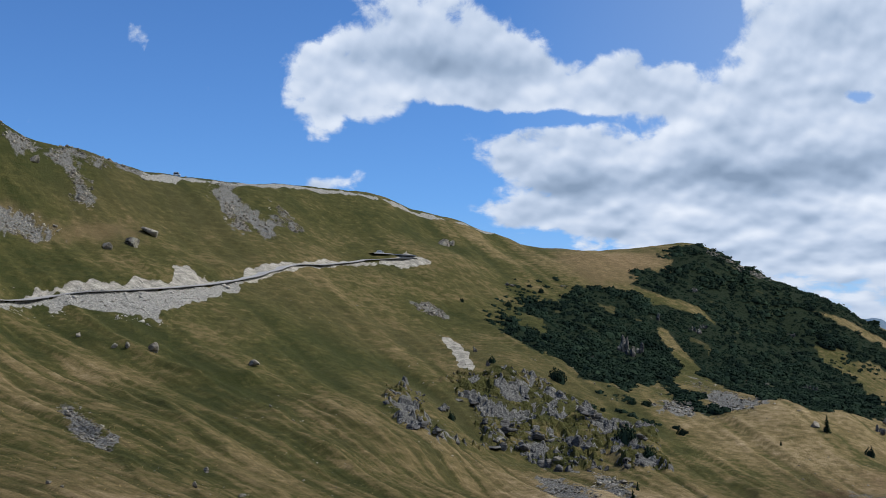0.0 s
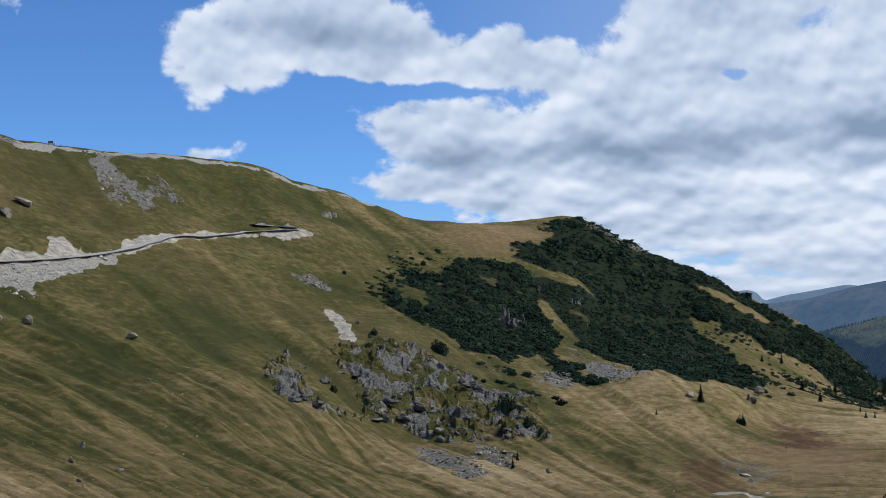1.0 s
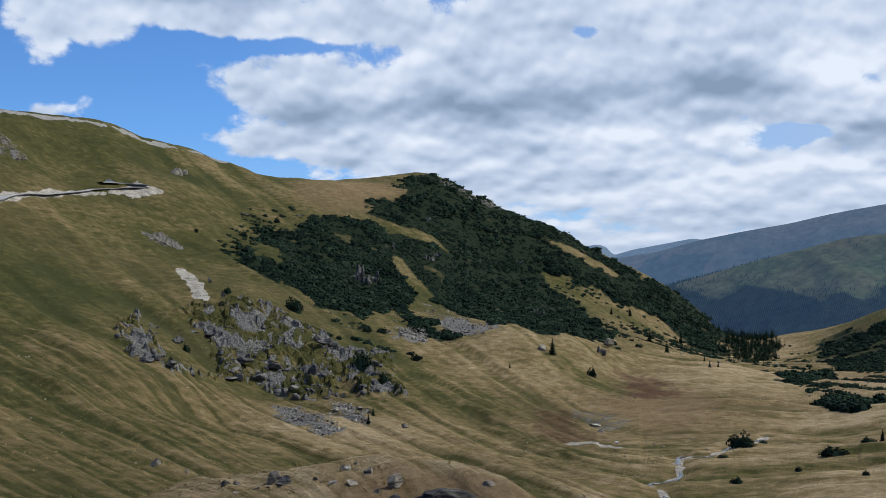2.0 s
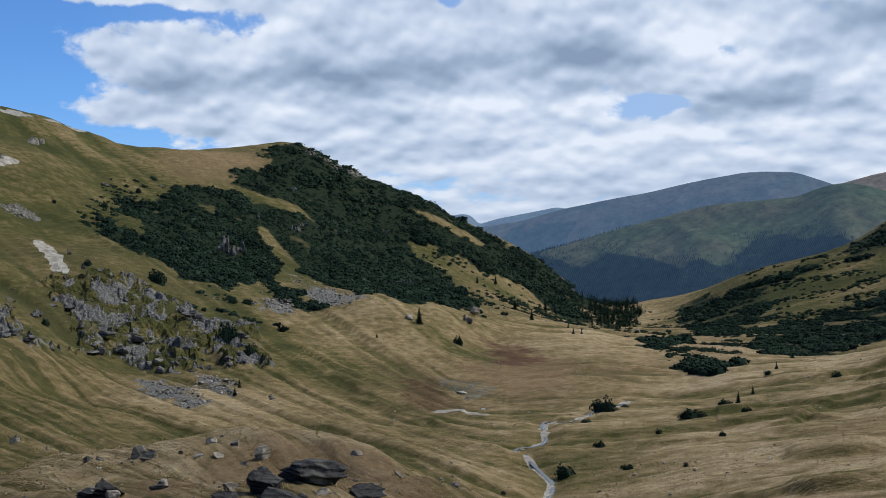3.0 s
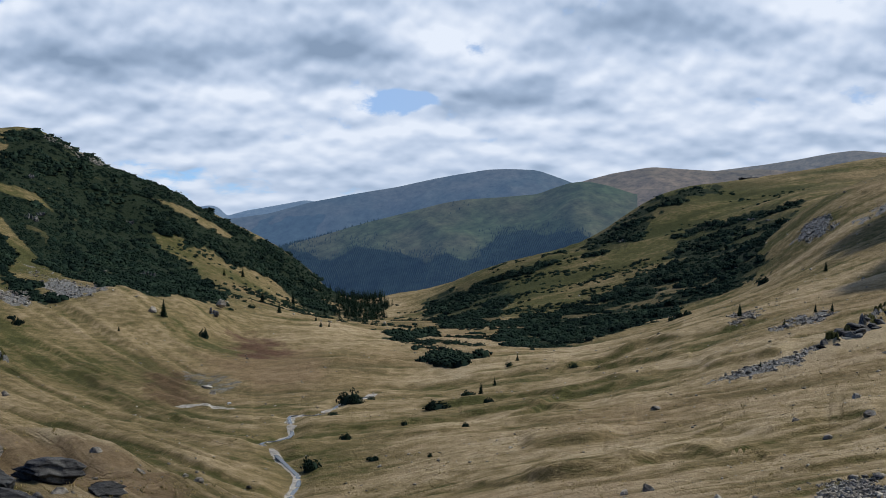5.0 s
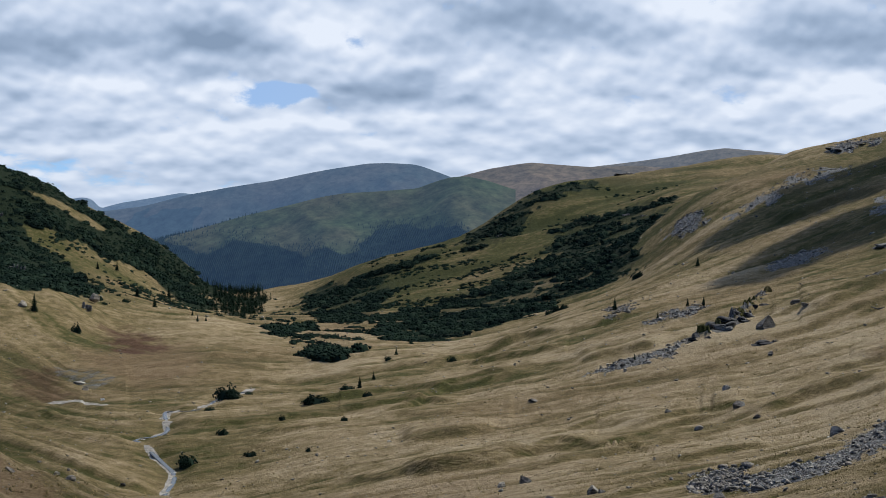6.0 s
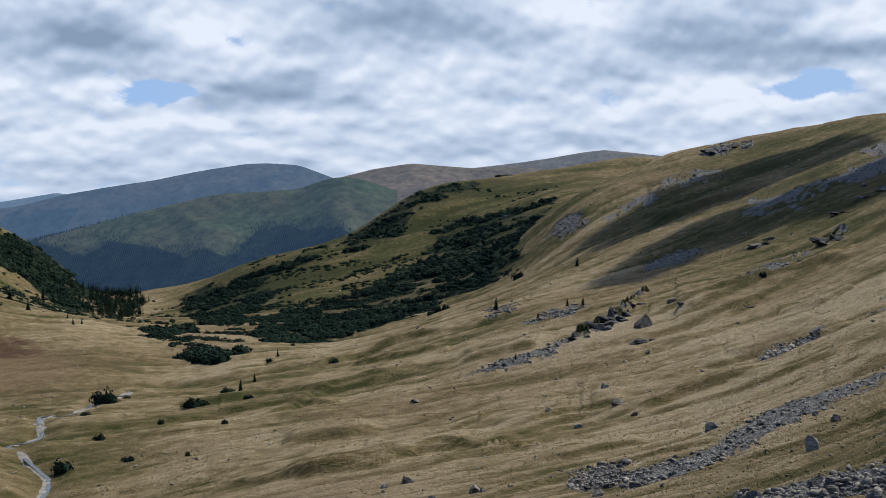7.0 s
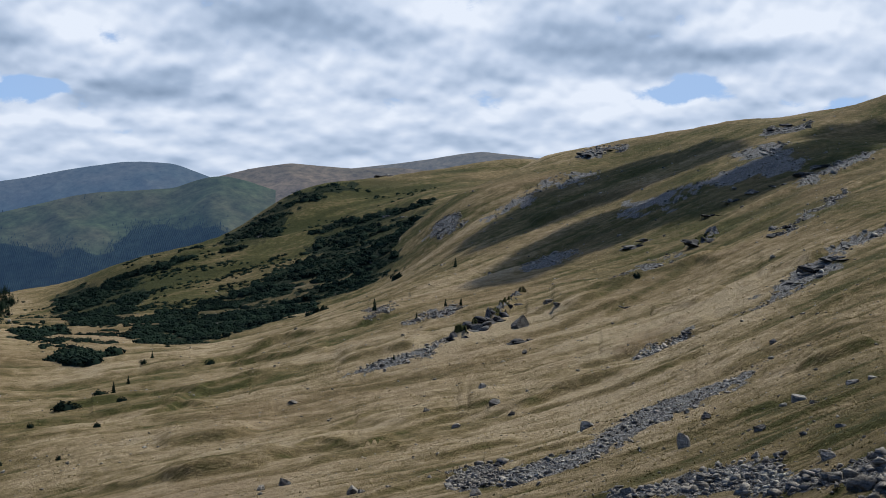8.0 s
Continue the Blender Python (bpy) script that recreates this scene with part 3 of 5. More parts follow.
# first seven: upper right slope, darker turf with cloud shade put into its colour
things("turf", (500, 330, 0.32), (560, 430, 0.40), (640, 450, 0.40), (420, 240, 0.38), (340, 180, 0.45), (460, 290, 0.35), (580, 360, 0.35), (150, 830, 0.30), (250, 760, 0.40), (300, 850, 0.35), (220, 640, 0.50), (150, 690, 0.30), (330, 780, 0.55))
things("turf", (14, 88, 0.85), (5, 82, 0.75), (22, 86, 0.85), (16, 72, 0.80), (95, 240, 0.45), (70, 260, 0.42), (120, 300, 0.50), (60, 300, 0.45))
things("road", (-155, 418), (-152, 442), (-141, 469), (-125, 485), (-109, 510), (-96, 540), (-88, 564), (-82, 585), (-78, 596), (-74, 616), (-63, 633), (-44, 681), (-27, 700), (-16, 709))
things("lay_by", (-16, 709), (-23, 709), (-30, 709), (-41, 696))
things("stream", (84, 211), (94, 231), (100, 267), (105, 270), (111, 276), (121, 302), (125, 298), (131, 300), (144, 320), (163, 337))
things("bank", ((151, 141), (161, 142), (168, 143), (175, 141), (181, 139), (190, 138)))
things("bank", ((101, 185), (102, 166), (107, 159), (115, 157), (127, 157)))
things("bank", ((126, 203), (133, 198), (136, 192)))
things("bank", ((262, 151), (277, 151), (289, 144)))
things("bank", ((255, 214), (278, 218), (312, 222)))
things("bank", ((131, 75), (137, 73), (143, 72)))
things("bank", ((148, 246), (159, 248), (185, 273), (197, 272), (200, 259)))
things("bank", ((214, 327), (236, 335), (257, 334), (262, 316)))
things("bank", ((105, 171), (111, 162), (123, 157)))
things("bank", ((-102, 408), (-77, 389), (-51, 353), (-31, 323), (-14, 305)))
things("bank", ((-96, 445), (-77, 406), (-56, 406)))
things("bank", ((-66, 348), (-46, 320), (-28, 291)))
things("bank", ((-51, 414), (-26, 361), (-6, 339)))
things("bank", ((-109, 345), (-75, 297), (-53, 272)))
things("bank", ((-121, 431), (-95, 416), (-65, 387)))
things("bank", ((-45, 459), (-15, 415), (-1, 391)))
things("bushes", (141.5, 310.9, 6.9, 3.9), (139.2, 302.3, 4.4, 2.3), (149.7, 315.4, 2.4, 1.2), (115.4, 256.1, 2.7, 1.7), (133.6, 264.0, 1.6, 1.3), (137.4, 242.2, 1.7, 1.2), (150.9, 280.7, 7.2, 2.2), (167.8, 294.1, 4.1, 1.5), (162.3, 274.2, 2.8, 1.4), (215.2, 351.2, 2.5, 1.3), (224.5, 328.4, 3.5, 1.9), (97.8, 233.3, 4.0, 2.7), (109.9, 230.4, 2.9, 0.9), (116.7, 219.5, 1.1, 1.0), (127.6, 290.5, 2.8, 1.1), (288.9, 452.8, 2.3, 1.4), (371.4, 459.8, 5.2, 3.1), (362.6, 453.8, 4.1, 2.0), (374.2, 457.6, 4.6, 2.6), (445.3, 485.9, 7.5, 4.0))
things("bushes", (290.2, 218.2, 2.5, 1.3), (33.4, 687.5, 5.4, 3.6), (55.2, 742.4, 3.3, 3.3), (8.9, 664.7, 2.3, 2.3), (19.8, 534.4, 3.3, 2.8), (46.8, 535.1, 8.0, 6.1), (76.8, 531.6, 4.2, 2.8), (82.9, 533.1, 5.2, 2.8), (89.9, 492.9, 3.5, 3.1), (64.8, 462.8, 8.2, 6.1), (68.8, 436.2, 5.0, 4.2), (62.2, 508.2, 2.7, 1.8), (162.0, 495.2, 4.1, 4.1), (316.4, 799.0, 8.3, 3.0), (226.9, 618.7, 4.6, 2.0), (2.8, 451.3, 2.8, 3.2))
things("spruces", (192.9, 322.7, 2.6), (171.4, 293.8, 3.3), (222.3, 357.5, 2.6), (282.7, 319.4, 4.5), (409.6, 408.4, 4.5), (271.2, 274.5, 2.4), (257.0, 272.1, 2.3), (274.5, 271.3, 2.7), (206.5, 226.4, 1.6), (149.6, 508.6, 7.4), (56.8, 381.7, 2.7), (53.1, 365.6, 2.9), (124.4, 480.8, 2.2), (247.3, 583.5, 3.3), (242.4, 556.2, 2.7), (254.4, 675.8, 6.9), (235.9, 603.2, 5.7), (330.0, 818.1, 7.7), (236.8, 552.9, 3.2), (299.9, 833.7, 6.2))
things("spruces", (277.0, 805.6, 5.2))
things("boulders", (7.2, 97.7, 1.5, 0.8), (12.1, 96.8, 0.8, 0.4), (13.7, 95.3, 0.9, 0.5), (15.3, 92.1, 1.4, 1.1), (13.9, 91.5, 0.6, 0.4), (10.0, 95.4, 0.6, 0.3), (4.5, 99.6, 0.9, 0.4), (4.1, 95.4, 0.5, 0.3), (6.7, 73.5, 0.8, 0.5), (2.6, 72.5, 1.0, 0.7), (3.7, 70.0, 1.0, 0.8), (11.0, 94.0, 0.8, 0.3), (12.4, 93.4, 1.0, 0.4), (21.5, 89.2, 1.0, 0.4), (22.7, 82.5, 0.8, 0.4), (26.4, 81.8, 0.8, 0.4), (18.3, 71.9, 2.1, 0.7), (14.5, 67.9, 1.1, 0.4), (13.0, 66.1, 0.8, 0.6), (9.7, 69.1, 1.1, 0.4))
things("boulders", (62.5, 357.7, 2.2, 1.3), (-4.0, 244.3, 2.6, 1.7), (7.6, 96.4, 1.4, 0.9), (12.5, 96.8, 0.8, 0.4), (3.5, 98.3, 0.8, 0.4), (1.5, 236.0, 1.0, 0.8))
things("slope_rocks", (132.0, 107.6, 2.5, 1.3), (89.9, 62.9, 1.5, 1.6), (159.9, 149.9, 2.1, 1.1), (168.5, 160.8, 1.8, 1.0), (146.9, 146.0, 1.8, 0.9), (106.3, 61.6, 2.0, 0.8), (91.0, 56.1, 1.0, 0.7), (69.0, 38.0, 1.2, 0.6), (112.2, 75.5, 1.3, 0.8), (121.7, 84.5, 0.8, 0.5), (110.6, 58.4, 1.4, 0.5), (111.8, 57.1, 1.0, 0.5), (102.3, 133.3, 2.2, 1.0), (99.4, 133.7, 1.5, 0.7), (93.5, 109.1, 1.5, 0.9), (93.4, 107.6, 1.0, 0.6), (89.9, 112.1, 1.4, 0.6), (151.8, 158.1, 1.5, 0.8), (264.2, 228.2, 3.4, 1.4), (241.8, 218.1, 5.1, 3.4))
things("slope_rocks", (214.9, 192.2, 1.5, 1.0), (172.0, 103.9, 1.6, 0.9), (75.4, 46.7, 0.8, 0.5), (72.4, 55.2, 1.4, 0.6), (85.2, 82.6, 1.6, 0.8), (169.1, 216.6, 2.9, 0.7), (154.3, 140.9, 1.3, 0.8), (99.8, 56.3, 1.8, 0.5), (81.5, 44.0, 0.9, 0.3), (258.9, 220.6, 2.1, 0.9))
things("strewn_rocks", (-107.9, 422.3, 2.7, 1.5), (-103.1, 421.6, 2.3, 1.9), (-95.2, 423.4, 3.8, 3.0), (-48.7, 269.3, 1.4, 1.2), (-132.9, 547.6, 6.4, 5.9), (-140.5, 535.6, 4.4, 3.4), (-131.7, 573.6, 8.7, 3.6), (-45.9, 242.2, 1.1, 1.1), (-121.4, 430.6, 2.0, 1.2), (-183.8, 572.7, 6.3, 3.2), (-1.1, 794.6, 7.6, 4.9), (4.2, 801.6, 4.9, 2.8), (-62.7, 429.4, 3.8, 1.9), (-64.1, 212.6, 1.0, 0.6), (-61.4, 210.4, 0.9, 0.6), (-38.0, 249.0, 2.2, 0.7), (196.3, 576.9, 5.9, 4.3), (146.3, 512.0, 4.2, 2.3), (56.9, 388.5, 1.4, 1.0), (54.0, 392.4, 2.8, 1.4))
things("strewn_rocks", (37.6, 430.5, 3.4, 1.5), (89.9, 492.9, 2.2, 1.3), (122.0, 364.3, 2.4, 1.3), (62.2, 359.3, 1.4, 1.1), (125.6, 383.0, 4.6, 1.1))
things("hill_rocks", (92.6, 661.2, 9.9, 13.4), (98.2, 669.3, 8.9, 7.7), (123.2, 754.1, 8.0, 6.0), (164.0, 855.1, 5.3, 6.1), (145.8, 756.9, 6.7, 6.7), (154.0, 772.6, 5.5, 4.8), (70.1, 621.6, 2.2, 4.4), (193.2, 692.5, 5.0, 4.4), (196.8, 688.3, 4.4, 5.0), (228.9, 855.9, 5.4, 4.6), (36.0, 740.3, 7.1, 2.6), (184.4, 553.5, 6.1, 4.6), (70.8, 770.9, 4.7, 2.0), (17.9, 529.9, 2.1, 3.7), (12.8, 556.0, 2.9, 3.4), (582.7, 787.0, 6.8, 3.4), (625.4, 676.6, 7.2, 3.2), (632.9, 702.8, 6.6, 3.3))
zone("scree", (97, 90), (105, 94), (108, 91), (115, 92), (134, 103), (143, 105), (145, 103), (143, 99), (149, 95), (163, 97), (134, 86), (126, 87), (114, 83), (108, 82), (97, 79), (92, 80), (88, 81))
zone("scree", (75, 59), (74, 55), (75, 53), (77, 50), (74, 47), (73, 43), (66, 39), (65, 35), (66, 35), (66, 33), (57, 28), (71, 55))
zone("scree", (103, 104), (106, 101), (106, 98), (91, 84), (88, 87))
zone("scree", (216, 138), (236, 145), (252, 148), (266, 150), (280, 150), (297, 149), (284, 142), (268, 142), (247, 137), (232, 135), (219, 134))
zone("scree", (286, 228), (297, 227), (331, 244), (350, 247), (324, 230), (301, 221), (285, 220))
zone("scree", (197, 148), (207, 148), (212, 146), (202, 142), (195, 144))
zone("scree", (196, 230), (206, 233), (216, 232), (231, 233), (227, 227), (209, 222), (197, 223))
zone("scree", (291, 336), (298, 329), (277, 303), (275, 312))
zone("scree", (252, 276), (263, 273), (278, 276), (268, 263), (255, 264))
zone("scree", (377, 340), (414, 361), (406, 342), (395, 324), (373, 311), (365, 318), (366, 328))
zone("scree", (506, 481), (524, 481), (550, 488), (572, 490), (601, 489), (611, 480), (572, 461), (552, 473), (524, 469), (503, 471))
zone("scree", (466, 362), (490, 375), (497, 363), (493, 338), (512, 330), (537, 321), (497, 281), (475, 274), (471, 290), (473, 313), (474, 334), (446, 317), (456, 345))
zone("scree", (555, 364), (578, 363), (588, 346), (528, 310), (522, 330))
zone("scree", (643, 532), (673, 538), (664, 508), (642, 504), (624, 508))
zone("scree", (638, 393), (666, 399), (668, 382), (643, 364), (631, 374))
zone("scree", (442, 260), (455, 257), (476, 255), (517, 259), (481, 241), (452, 242), (428, 244))
zone("scree", (358, 206), (371, 206), (395, 211), (371, 202), (352, 201))
zone("scree", (343, 209), (333, 198), (350, 201), (326, 191))
zone("scree", (501, 520), (522, 528), (529, 517), (510, 503), (491, 501))
zone("rock", (228, 230), (237, 234), (249, 237), (279, 256), (293, 264), (268, 246), (245, 233), (232, 227))
zone("rock", (352, 244), (360, 244), (366, 243), (352, 237))
zone("scree", (201, 983), (215, 977), (243, 986), (231, 949), (208, 956), (193, 954))
zone("spruces", (420, 935), (436, 937), (459, 948), (442, 892), (388, 806), (374, 814), (378, 853))
zone("pine", (254, 909), (290, 913), (317, 916), (349, 931), (382, 941), (403, 942), (381, 849), (344, 828), (338, 877), (307, 864), (280, 858), (254, 852))
things("bank", ((121, 158), (129, 159), (129, 149), (140, 151), (152, 153), (159, 150)))
things("bank", ((155, 142), (164, 143), (170, 142), (177, 140), (182, 135)))
things("bank", ((198, 148), (206, 148), (209, 143), (215, 138)))
things("bank", ((244, 197), (265, 204), (281, 205), (307, 211), (303, 197)))
things("bank", ((133, 78), (134, 74), (139, 73), (145, 72)))
things("bank", ((245, 169), (254, 169), (262, 170)))
things("bank", ((156, 100), (166, 101), (166, 94), (173, 87)))
things("bank", ((206, 248), (216, 240), (221, 233)))
things("bank", ((477, 427), (490, 417), (509, 410), (512, 388)))
things("bank", ((101, 172), (106, 161), (114, 158), (124, 158)))
things("bank", ((125, 201), (134, 196), (144, 192)))
things("bank", ((143, 156), (156, 157), (163, 149)))
things("bank", ((217, 312), (226, 302), (232, 283)))
things("bank", ((85, 415), (94, 407), (94, 361), (97, 326), (96, 287)))
things("bank", ((86, 386), (92, 355), (92, 308)))
things("bank", ((-109, 393), (-86, 370), (-61, 316), (-42, 281)))
things("bank", ((-95, 414), (-65, 389), (-39, 344), (-22, 311)))
things("bank", ((-82, 414), (-58, 407), (-29, 358), (-9, 326)))
things("bank", ((-123, 359), (-95, 323), (-68, 271), (-51, 227)))
things("bank", ((-146, 426), (-127, 437), (-98, 404)))
things("crag_blocks", (37.2, 428.1, 13.2, 14.1), (48.6, 430.8, 13.3, 21.9), (42.9, 449.4, 13.8, 16.8), (33.6, 454.5, 15.0, 12.0), (21.0, 460.1, 18.1, 12.1), (33.7, 485.9, 20.2, 12.8), (9.3, 480.6, 13.7, 11.6), (12.2, 469.1, 12.3, 9.2), (-11.0, 392.4, 12.0, 6.0), (-15.1, 418.8, 6.2, 5.1), (-1.4, 455.3, 7.2, 6.0), (16.0, 495.3, 13.0, 8.7), (33.7, 430.9, 13.3, 10.4), (69.0, 424.6, 7.9, 13.2), (50.8, 425.9, 6.4, 9.4))
things("crag_blocks", (3.1, 490.1, 9.6, 7.3), (-4.2, 393.2, 6.9, 5.2), (2.7, 400.4, 10.5, 4.2), (22.8, 437.0, 13.4, 7.7), (46.0, 493.1, 15.2, 11.9), (51.9, 488.2, 12.9, 10.7), (27.2, 503.6, 15.4, 9.9), (60.3, 427.8, 7.6, 7.6), (18.6, 475.6, 12.5, 9.4), (29.1, 461.7, 16.2, 10.1), (47.4, 464.5, 16.3, 14.3), (-9.1, 463.9, 4.5, 3.2), (43.3, 512.5, 11.2, 7.6))
things("outcrop_blocks", (229.5, 227.5, 4.8, 4.8), (236.1, 230.1, 6.4, 6.1), (245.2, 233.5, 6.8, 6.5), (251.7, 234.4, 6.6, 6.6), (270.3, 246.4, 6.4, 5.4), (241.0, 232.1, 5.9, 5.3), (229.4, 206.9, 6.0, 4.3), (350.8, 238.5, 8.2, 6.3), (372.0, 282.1, 7.3, 4.1), (381.4, 281.6, 6.6, 3.3), (406.8, 271.2, 6.4, 3.8), (422.5, 272.1, 5.7, 3.1), (432.1, 268.3, 6.2, 3.1), (436.2, 261.0, 5.3, 2.7))
things("outcrop_blocks", (451.1, 258.8, 7.7, 4.1), (463.6, 257.4, 7.9, 3.7), (327.0, 195.6, 5.0, 4.0), (337.3, 197.1, 4.1, 3.1), (263.5, 201.1, 3.5, 1.5), (253.9, 143.5, 6.4, 3.8), (261.4, 143.6, 6.0, 3.6), (274.4, 145.2, 5.4, 3.3), (242.4, 140.9, 4.4, 2.7), (774.0, 862.3, 13.2, 5.1), (645.1, 519.9, 12.3, 7.3), (660.2, 520.5, 12.5, 6.6), (650.6, 391.3, 11.3, 4.7), (661.1, 388.5, 8.7, 4.0))
things("shards", (14.8, 71.7, 4.9, 1.5), (11.4, 67.6, 2.7, 1.6), (3.4, 71.2, 2.5, 1.1), (8.9, 66.6, 2.1, 0.8), (17.3, 70.1, 3.2, 0.8), (12.0, 65.8, 3.0, 0.9), (6.3, 72.1, 1.6, 0.5), (2.5, 71.8, 1.6, 0.7))
things("car", (-35.7, 702.6, 4.9))
things("van", (-146.5, 697.5, 2.5))
things("box", (119.3, 342.9, 1.3))
things("post", (-128.8, 726.7, 0.6))


# ---- the lie of the land ----
def lattice(ix, iy, seed):
    """A repeatable random number between -1 and 1 for each whole-number place."""
    h = (ix.astype(np.int64) * 374761393 + iy.astype(np.int64) * 668265263 + seed * 974634777) & 0xFFFFFFFF
    h = ((h ^ (h >> 13)) * 1274126177) & 0xFFFFFFFF
    return ((h ^ (h >> 16)) & 0xFFFFFF) / 8388607.5 - 1.0


def grain(x, y, size, seed=0, octaves=1, rough=0.5):
    """Smooth random relief, about -1 to 1, with lumps of that many metres."""
    total, gain, norm = 0.0, 1.0, 0.0
    for k in range(octaves):
        u, v = x / size * 2**k + 17.3 * k, y / size * 2**k - 9.1 * k
        iu, iv = np.floor(u), np.floor(v)
        fu, fv = u - iu, v - iv
        fu, fv = fu**3 * (fu * (6 * fu - 15) + 10), fv**3 * (fv * (6 * fv - 15) + 10)
        a, b = lattice(iu, iv, seed + k), lattice(iu + 1, iv, seed + k)
        c, d = lattice(iu, iv + 1, seed + k), lattice(iu + 1, iv + 1, seed + k)
        total = total + gain * ((a + (b - a) * fu) * (1 - fv) + (c + (d - c) * fu) * fv)
        norm += gain
        gain *= rough
    return total / norm


def smooth(a, b, x):
    f = np.clip((x - a) / (b - a), 0, 1)
    return f * f * (3 - 2 * f)


def spread(x, y):
    """Plan coordinates in which near and far ground are treated alike: bearing and the logarithm of the distance."""
    return np.stack([np.arctan2(x, y) / 0.17, np.log(np.maximum(np.hypot(x, y), 1.0)) / 0.30], -1)


def bend(d2):
    return 0.5 * d2 * np.log(d2 + 1e-9)


def settle():
    pts = np.array([p for line in LAND.values() for p in line], float)
    uv = spread(pts[:, 0], pts[:, 1])
    rise = pts[:, 2] / np.hypot(pts[:, 0], pts[:, 1])
    n = len(uv)
    k = bend(((uv[:, None] - uv[None]) ** 2).sum(-1)) + np.eye(n) * 0.002
    side = np.hstack([np.ones((n, 1)), uv])
    whole = np.vstack([np.hstack([k, side]), np.hstack([side.T, np.zeros((3, 3))])])
    return uv, np.linalg.solve(whole, np.concatenate([rise, np.zeros(3)]))


KNOTS, PULL = settle()


def lie(x, y):
    """The smooth height of the land."""
    x, y = np.asarray(x, float), np.asarray(y, float)
    shape = np.broadcast(x, y).shape
    x, y = np.broadcast_to(x, shape).ravel(), np.broadcast_to(y, shape).ravel()
    out = np.empty(len(x))
    for i in range(0, len(x), 60000):
        uv = spread(x[i:i + 60000], y[i:i + 60000])
        d2 = np.maximum((uv**2).sum(-1)[:, None] + (KNOTS**2).sum(-1)[None] - 2 * uv @ KNOTS.T, 0)
        out[i:i + 60000] = bend(d2) @ PULL[:-3] + PULL[-3] + uv @ PULL[-2:]
    r, turn = np.hypot(x, y), np.degrees(np.arctan2(x, y))
    off = np.abs((turn - 22 + 180) % 360 - 180)
    out = out * r
    hill = -1.7 + 0.12 * np.maximum(r - 6, 0) * np.exp(-r / 900) + 6 * grain(x, y, 120, 5, 3) * smooth(20, 200, r)
    f = smooth(62, 120, off)
    z = np.where(f > 0, out * (1 - f) + hill * f, out)
    n = smooth(12, 5, r)
    return (z * (1 - n) - 1.7 * n).reshape(shape)


# ---- relief and kinds of ground ----
def zone_mask(kind, x, y, edge=0.02, ragged=0.03):
    """How far each place lies inside the zones of that kind: 0 to 1, with an uneven edge."""
    uv = spread(x, y)
    out = np.zeros(x.shape)
    wob = ragged * (grain(uv[..., 0], uv[..., 1], 0.09, 61, 3) + 0.6 * grain(uv[..., 0], uv[..., 1], 0.02, 67, 2))
    for pts in ZONES[kind]:
        p = spread(np.array([q[0] for q in pts], float), np.array([q[1] for q in pts], float))
        lo, hi = p.min(0) - 0.1, p.max(0) + 0.1
        near = ((uv >= lo) & (uv <= hi)).all(-1)
        if not near.any():
            continue
        w = uv[near]
        inside, dist = np.zeros(len(w), bool), np.full(len(w), 9.0)
        for a, b in zip(p, np.roll(p, -1, 0)):
            ab = b - a
            f = np.clip(((w - a) @ ab) / max(ab @ ab, 1e-12), 0, 1)
            dist = np.minimum(dist, np.hypot(*(w - a - f[:, None] * ab).T))
            over = (a[1] > w[:, 1]) != (b[1] > w[:, 1])
            cut = (b[0] - a[0]) * (w[:, 1] - a[1]) / (ab[1] if abs(ab[1]) > 1e-12 else 1e-12) + a[0]
            inside ^= over & (w[:, 0] < cut)
        d = np.where(inside, dist, -dist) + wob[near]
        out[near] = np.maximum(out[near], smooth(-edge, edge, d))
    return out


def along(pts, x, y):
    """Distance to a line in plan, how far along it (0 to 1), and on which side (left of its way: plus)."""
    p = np.array([q[:2] for q in pts], float)
    best, part, side = np.full(x.shape, 1e9), np.zeros(x.shape), np.zeros(x.shape)
    for i in range(len(p) - 1):
        ab = p[i + 1] - p[i]
        f = np.clip(((x - p[i, 0]) * ab[0] + (y - p[i, 1]) * ab[1]) / (ab @ ab), 0, 1)
        dx, dy = x - p[i, 0] - f * ab[0], y - p[i, 1] - f * ab[1]
        d = np.hypot(dx, dy)
        hit = d < best
        best, part, side = np.where(hit, d, best), np.where(hit, (i + f) / (len(p) - 1), part), np.where(hit, np.sign(ab[0] * dy - ab[1] * dx), side)
    return best, part, side


def curve_through(pts, step):
    """A smooth line in plan through the given places."""
    p = np.array([q[:2] for q in pts], float)
    p = np.vstack([2 * p[0] - p[1], p, 2 * p[-1] - p[-2]])
    out = []
    for a, b, c, d in zip(p, p[1:], p[2:], p[3:]):
        n = max(2, int(np.hypot(*(c - b)) / step))
        f = np.linspace(0, 1, n, endpoint=False)[:, None]
        out.append(0.5 * (2 * b + (c - a) * f + (2 * a - 5 * b + 4 * c - d) * f**2 + (3 * b - a - 3 * c + d) * f**3))
    return np.vstack(out + [p[-2:-1]])


# how the steps fall towards the stream from both sides, fitted to the camera's view
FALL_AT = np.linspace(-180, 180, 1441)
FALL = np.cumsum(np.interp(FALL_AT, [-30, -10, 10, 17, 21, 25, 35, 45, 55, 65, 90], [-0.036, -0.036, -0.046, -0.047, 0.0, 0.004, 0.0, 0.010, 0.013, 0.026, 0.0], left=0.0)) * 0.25


